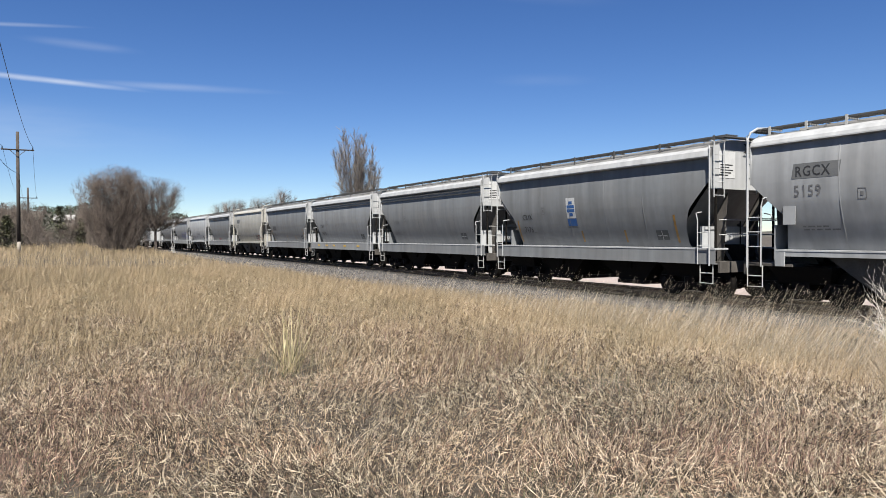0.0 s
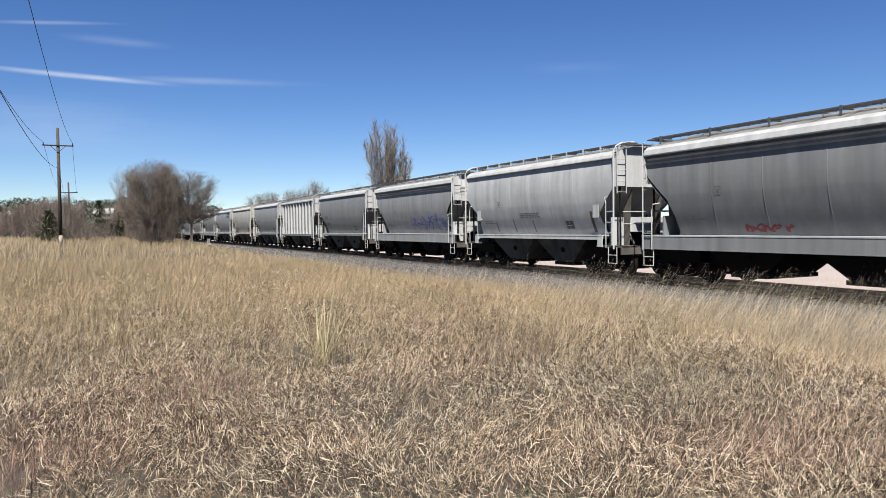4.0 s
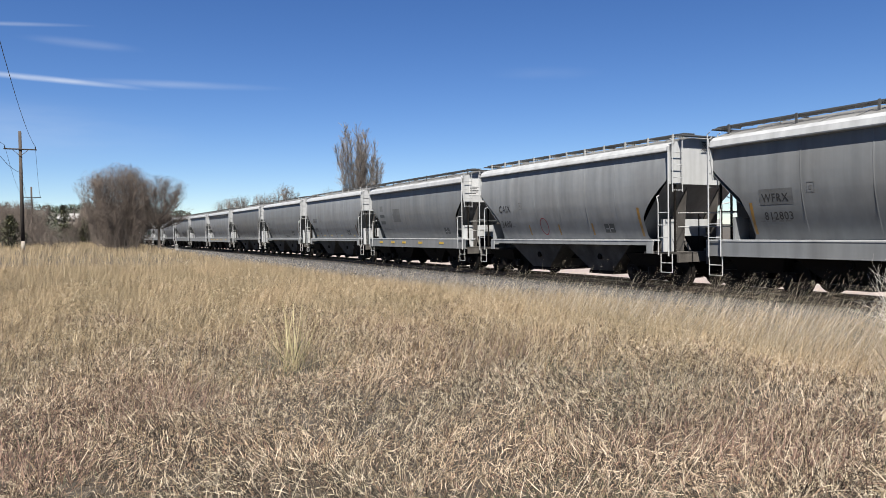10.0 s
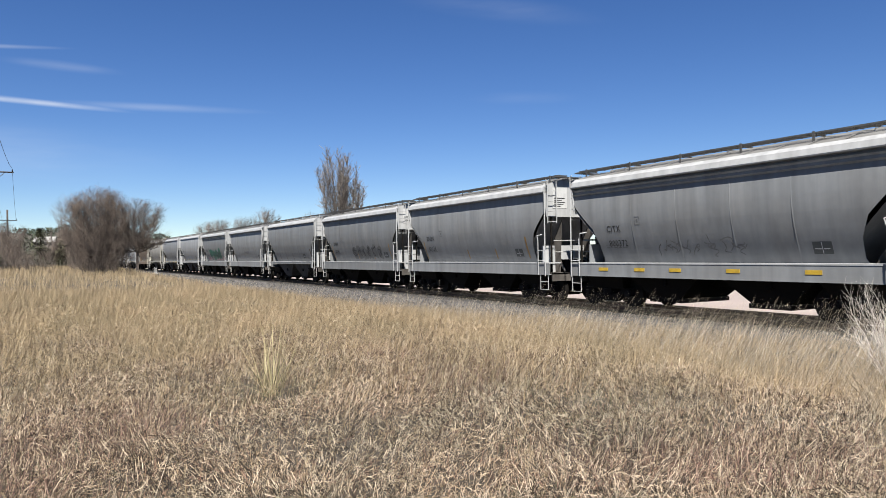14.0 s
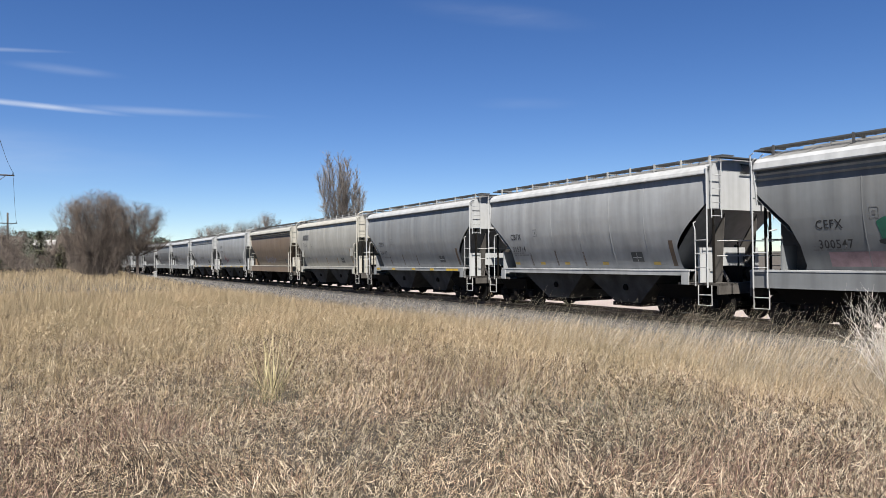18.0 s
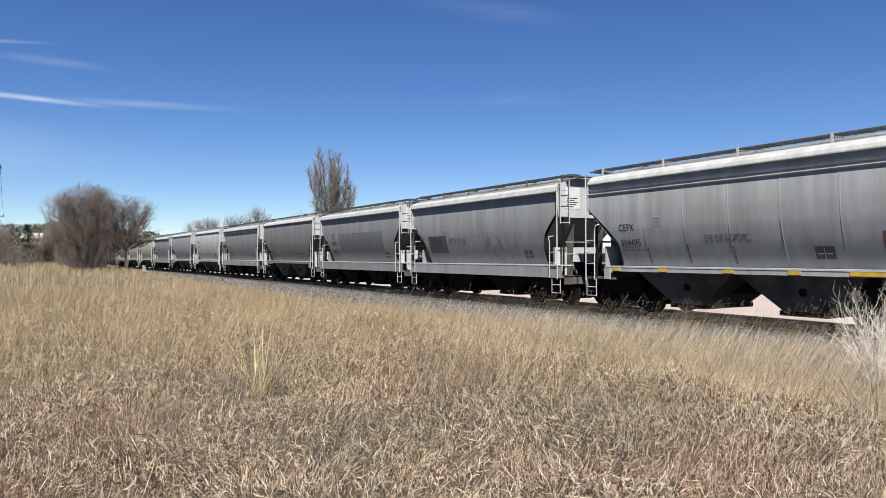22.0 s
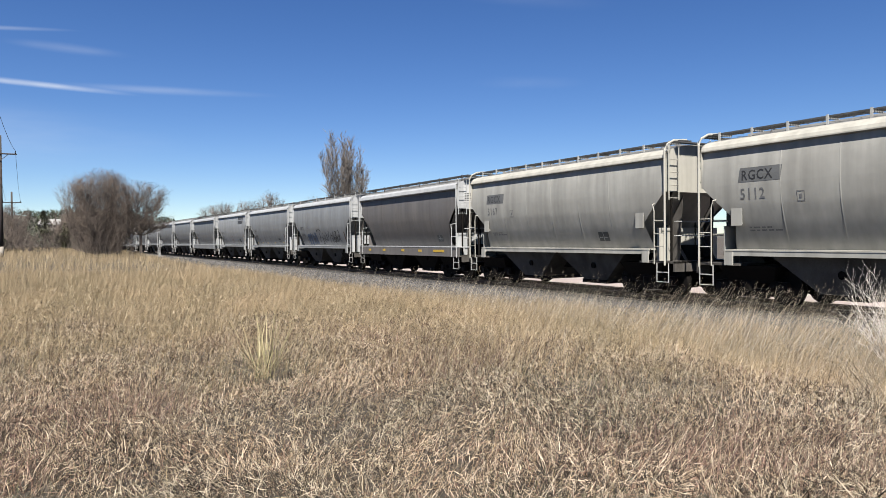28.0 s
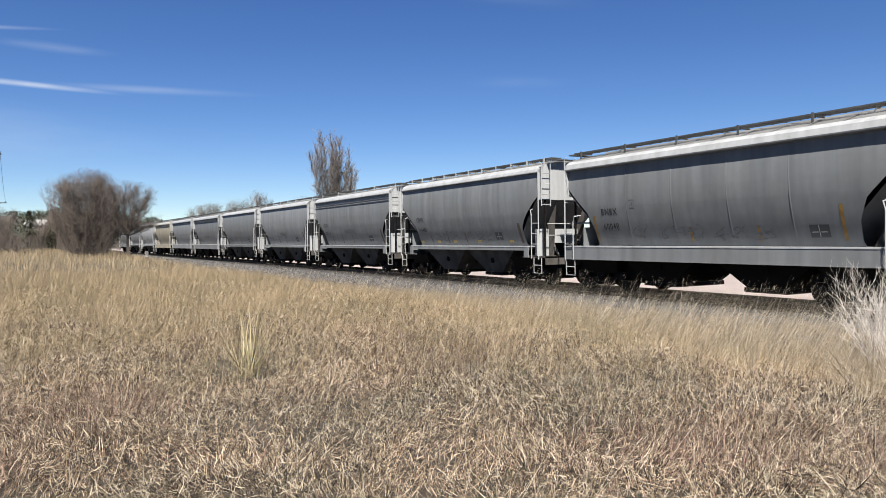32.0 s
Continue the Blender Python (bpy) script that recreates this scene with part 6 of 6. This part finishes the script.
def house(x, y, w, d, h, yaw, label, floor):
    root = new("house")
    root.matrix_basis = pose(x, y, floor, 0, 0, yaw)
    tagged(root, label, "house")
    bm = bmesh.new()
    box(bm, -w / 2, w / 2, -d / 2, d / 2, 0, h)
    for e in (-1, 1):
        v = [bm.verts.new(p) for p in ((e * w / 2, -d / 2, h), (e * w / 2, d / 2, h), (e * w / 2, 0, h + d * 0.3))]
        bm.faces.new(v)
    part("wall", bm, M_HOUSE, root)
    bm = bmesh.new()
    o = 0.5
    for sgn in (-1, 1):
        ys, zs = sgn * (d / 2 + o), h - o * 0.6
        v = [bm.verts.new(p) for p in ((-w / 2 - o, ys, zs), (w / 2 + o, ys, zs), (w / 2 + o, 0, h + d * 0.3 + 0.1), (-w / 2 - o, 0, h + d * 0.3 + 0.1))]
        t = [bm.verts.new(q.co + Vector((0, 0, 0.2))) for q in v]
        bm.faces.new(v)
        bm.faces.new(t[::-1])
        for k in range(4):
            bm.faces.new((v[k], t[k], t[(k + 1) % 4], v[(k + 1) % 4]))
    part("roof", bm, M_SHINGLE, root)
    for k in (-0.3, 0.05, 0.32):
        bm = bmesh.new()
        box(bm, k * w - 0.6, k * w + 0.6, -d / 2 - 0.05, -d / 2 + 0.02, h * 0.4, h * 0.8)
        part("window", bm, M_GLASS, root)


house(-156, 290, 7, 6, 2.6, 20, "far pale house with a grey gable roof", 6.6)
house(-196, 285, 7, 6, 2.6, 12, "far house with a light roof on the hillside", 6.0)
house(-208, 300, 7, 5, 2.4, 25, "far beige house on the hillside", 7.5)
for k in range(14):
    a, r = radians(24 + k * 1.1 + 0.5 * math.sin(k * 3)), 190 + 60 * math.sin(k * 1.7)
    bare_tree("far_tree", -math.sin(a) * r, math.cos(a) * r, 6 + 2.2 * math.sin(k * 2.3), 7, 14, 14, 90 + k, "far bare tree below the hill", "tree", 0.1, 0.55, M_TWIG, 2.0)


def far_woods():
    n = 16000
    a, u = np.radians(RNG.uniform(20, 44, n)), RNG.uniform(0.1, 0.98, n)
    grove = patchy(a * 60, u * 4, 1.0, 33)
    keep = grove > 0.38
    a, u = a[keep], u[keep]
    n = len(a)
    r = 300 * (1 + 0.35 * u)
    z = np.array([hill_z(b, v, hill_height((50 - math.degrees(b)) / 40 * 60, 60, 18, 2.0), 300) for b, v in zip(a, u)]) + RNG.uniform(-0.4, 2.0, n)
    base = np.stack([-np.sin(a) * r, np.cos(a) * r, z], 1)
    ribbons("far_woods", base, RNG.normal(0, 1, (n, 3)) * np.array([1, 1, 0.5]) + np.array([0, 0, 0.8]), random_sides(n), RNG.uniform(0.6, 1.7, n), RNG.uniform(0.4, 1.1, n), RNG.uniform(0, 1, n), 2, M_PINE, "far dark evergreens and scrub on the hill")


far_woods()


# ---------------------------------------------------------------- power line
def utility_pole(x, y, top, label, pale=0.1):
    root = new("utility_pole")
    z0 = ground_z(x, y)
    root.location = (x, y, z0 - 0.05)
    tagged(root, label, "utility pole")
    h = top - z0
    bm = bmesh.new()
    tube(bm, [(0, 0, 0), (0, 0, h * pale)], 0.17, 0.155, 10)
    part("pole_foot", bm, M_POLEPALE, root, "pale weathered lower pole", True)
    bm = bmesh.new()
    tube(bm, [(0, 0, h * pale), (0, 0, h)], 0.155, 0.12, 10)
    part("pole", bm, M_POLE, root, "dark wooden pole", True)
    along = Vector((0.87, 0.49, 0))
    za = h - 1.55
    bm = bmesh.new()
    a, b = along * -1.22, along * 1.22
    off = Vector((0.08, -0.14, 0))
    for p, q in ((a, b),):
        tube(bm, [p + off + Vector((0, 0, za)), q + off + Vector((0, 0, za))], 0.065, sides=4)
    part("crossarm", bm, M_POLE, root)
    for s in (-1, 1):
        bm = bmesh.new()
        tube(bm, [along * (0.62 * s) + off + Vector((0, 0, za)), off + Vector((0, 0, za - 0.6))], 0.025, sides=4)
        part("brace", bm, M_POLE, root)
        bm = bmesh.new()
        tube(bm, [along * (1.12 * s) + off + Vector((0, 0, za + 0.05)), along * (1.12 * s) + off + Vector((0, 0, za + 0.26))], 0.05, 0.035, 8)
        part("insulator", bm, M_STEEL, root)
    ends = [Vector((x, y, z0)) + along * (1.12 * s) + off + Vector((0, 0, za + 0.24)) for s in (-1, 1)]
    return ends + [Vector((x, y, z0 + h * 0.66))]


POLES = [utility_pole(-11.4, 14.9, 10.4, "wooden utility pole with a crossarm in the field", 0.46), utility_pole(-36.3, 60.1, 10.75, "dark wooden utility pole with a crossarm in the field"),
         utility_pole(-61.8, 104.7, 9.2, "far wooden utility pole with a crossarm")]
for pa, pb in zip(POLES, POLES[1:]):
    for a, b in zip(pa, pb):
        bm = bmesh.new()
        sag = 0.9
        pts = [a.lerp(b, k / 16) - Vector((0, 0, sag * 4 * (k / 16) * (1 - k / 16))) for k in range(17)]
        tube(bm, pts, 0.016, sides=4)
        tagged(part("power_line", bm, M_WIRE), "thin dark wire strung between the utility poles", "wire", "wires of the power line")

# culvert head beside the track
def culvert():
    c = on_track(96.0, 3.2, 0.0)
    root = new("culvert_head")
    root.matrix_basis = pose(c.x, c.y, c.z - 0.9, 0, 0, math.degrees(PSI) + 90)
    tagged(root, "pale concrete culvert head with a low railing", "culvert")
    bm = bmesh.new()
    box(bm, -1.6, 1.6, -0.2, 0.2, 0, 0.75)
    part("head_wall", bm, M_CONCRETE, root)
    for k in range(4):
        bm = bmesh.new()
        tube(bm, [(-1.4 + 0.93 * k, 0, 0.75), (-1.4 + 0.93 * k, 0, 1.5)], 0.035, sides=6)
        part("post", bm, M_GALV, root)
    bm = bmesh.new()
    tube(bm, [(-1.5, 0, 1.48), (1.5, 0, 1.48)], 0.035, sides=6)
    part("rail_bar", bm, M_GALV, root)


culvert()


# ---------------------------------------------------------------- ties and stones of the track
def make_ties():
    bed = new("tie_row")
    tagged(bed, "row of dark creosoted wooden ties under the rails", "ties", "", "structure")
    bm = bmesh.new()
    box(bm, -1.3, 1.3, -0.115, 0.115, -0.10, 0.0)
    me = bpy.data.meshes.new("tie")
    bm.to_mesh(me)
    bm.free()
    me.materials.append(M_TIE)
    for k in range(240):
        s = -20 + 0.52 * k
        c = on_track(s, 0, -0.165)
        ob = new("tie", me)
        ob.parent = bed
        ob.matrix_basis = pose(c.x, c.y, c.z, 0, 0, math.degrees(heading(s)) + random.uniform(-1, 1))


make_ties()


def make_stones():
    n = 20000
    s = -14 + 130 * RNG.random(n) ** 1.4
    side = RNG.uniform(1.95, 7.6, n)
    zt = np.interp(side, [1.75, 3.6, 5.2, 7.6], [BED, -0.33, -0.38, -0.42])
    base = np.array([on_track(a, b, c) for a, b, c in zip(s, side, zt)])
    size = RNG.uniform(0.018, 0.05, n) * (1 + s / 90)
    corner = np.array([[1, 0, 0], [-1, 0, 0], [0, 1, 0], [0, -1, 0], [0, 0, 1], [0, 0, -1]], float)
    verts = base[:, None, :] + (corner[None] + RNG.normal(0, 0.28, (n, 6, 3))) * size[:, None, None]
    tris = np.array([[0, 2, 4], [2, 1, 4], [1, 3, 4], [3, 0, 4], [2, 0, 5], [1, 2, 5], [3, 1, 5], [0, 3, 5]])
    faces = ((np.arange(n) * 6)[:, None, None] + tris[None]).reshape(-1, 3)
    me = bpy.data.meshes.new("ballast_stones")
    me.from_pydata(verts.reshape(-1, 3).tolist(), [], faces.tolist())
    tagged(mesh_object("ballast_stones", me, M_STONE), "loose grey and brown ballast stones", "stones", "", "stuff")


make_stones()


def motions():
    for car, i, *_ in TRAIN:
        walk(car, car_rows(i))


motions()
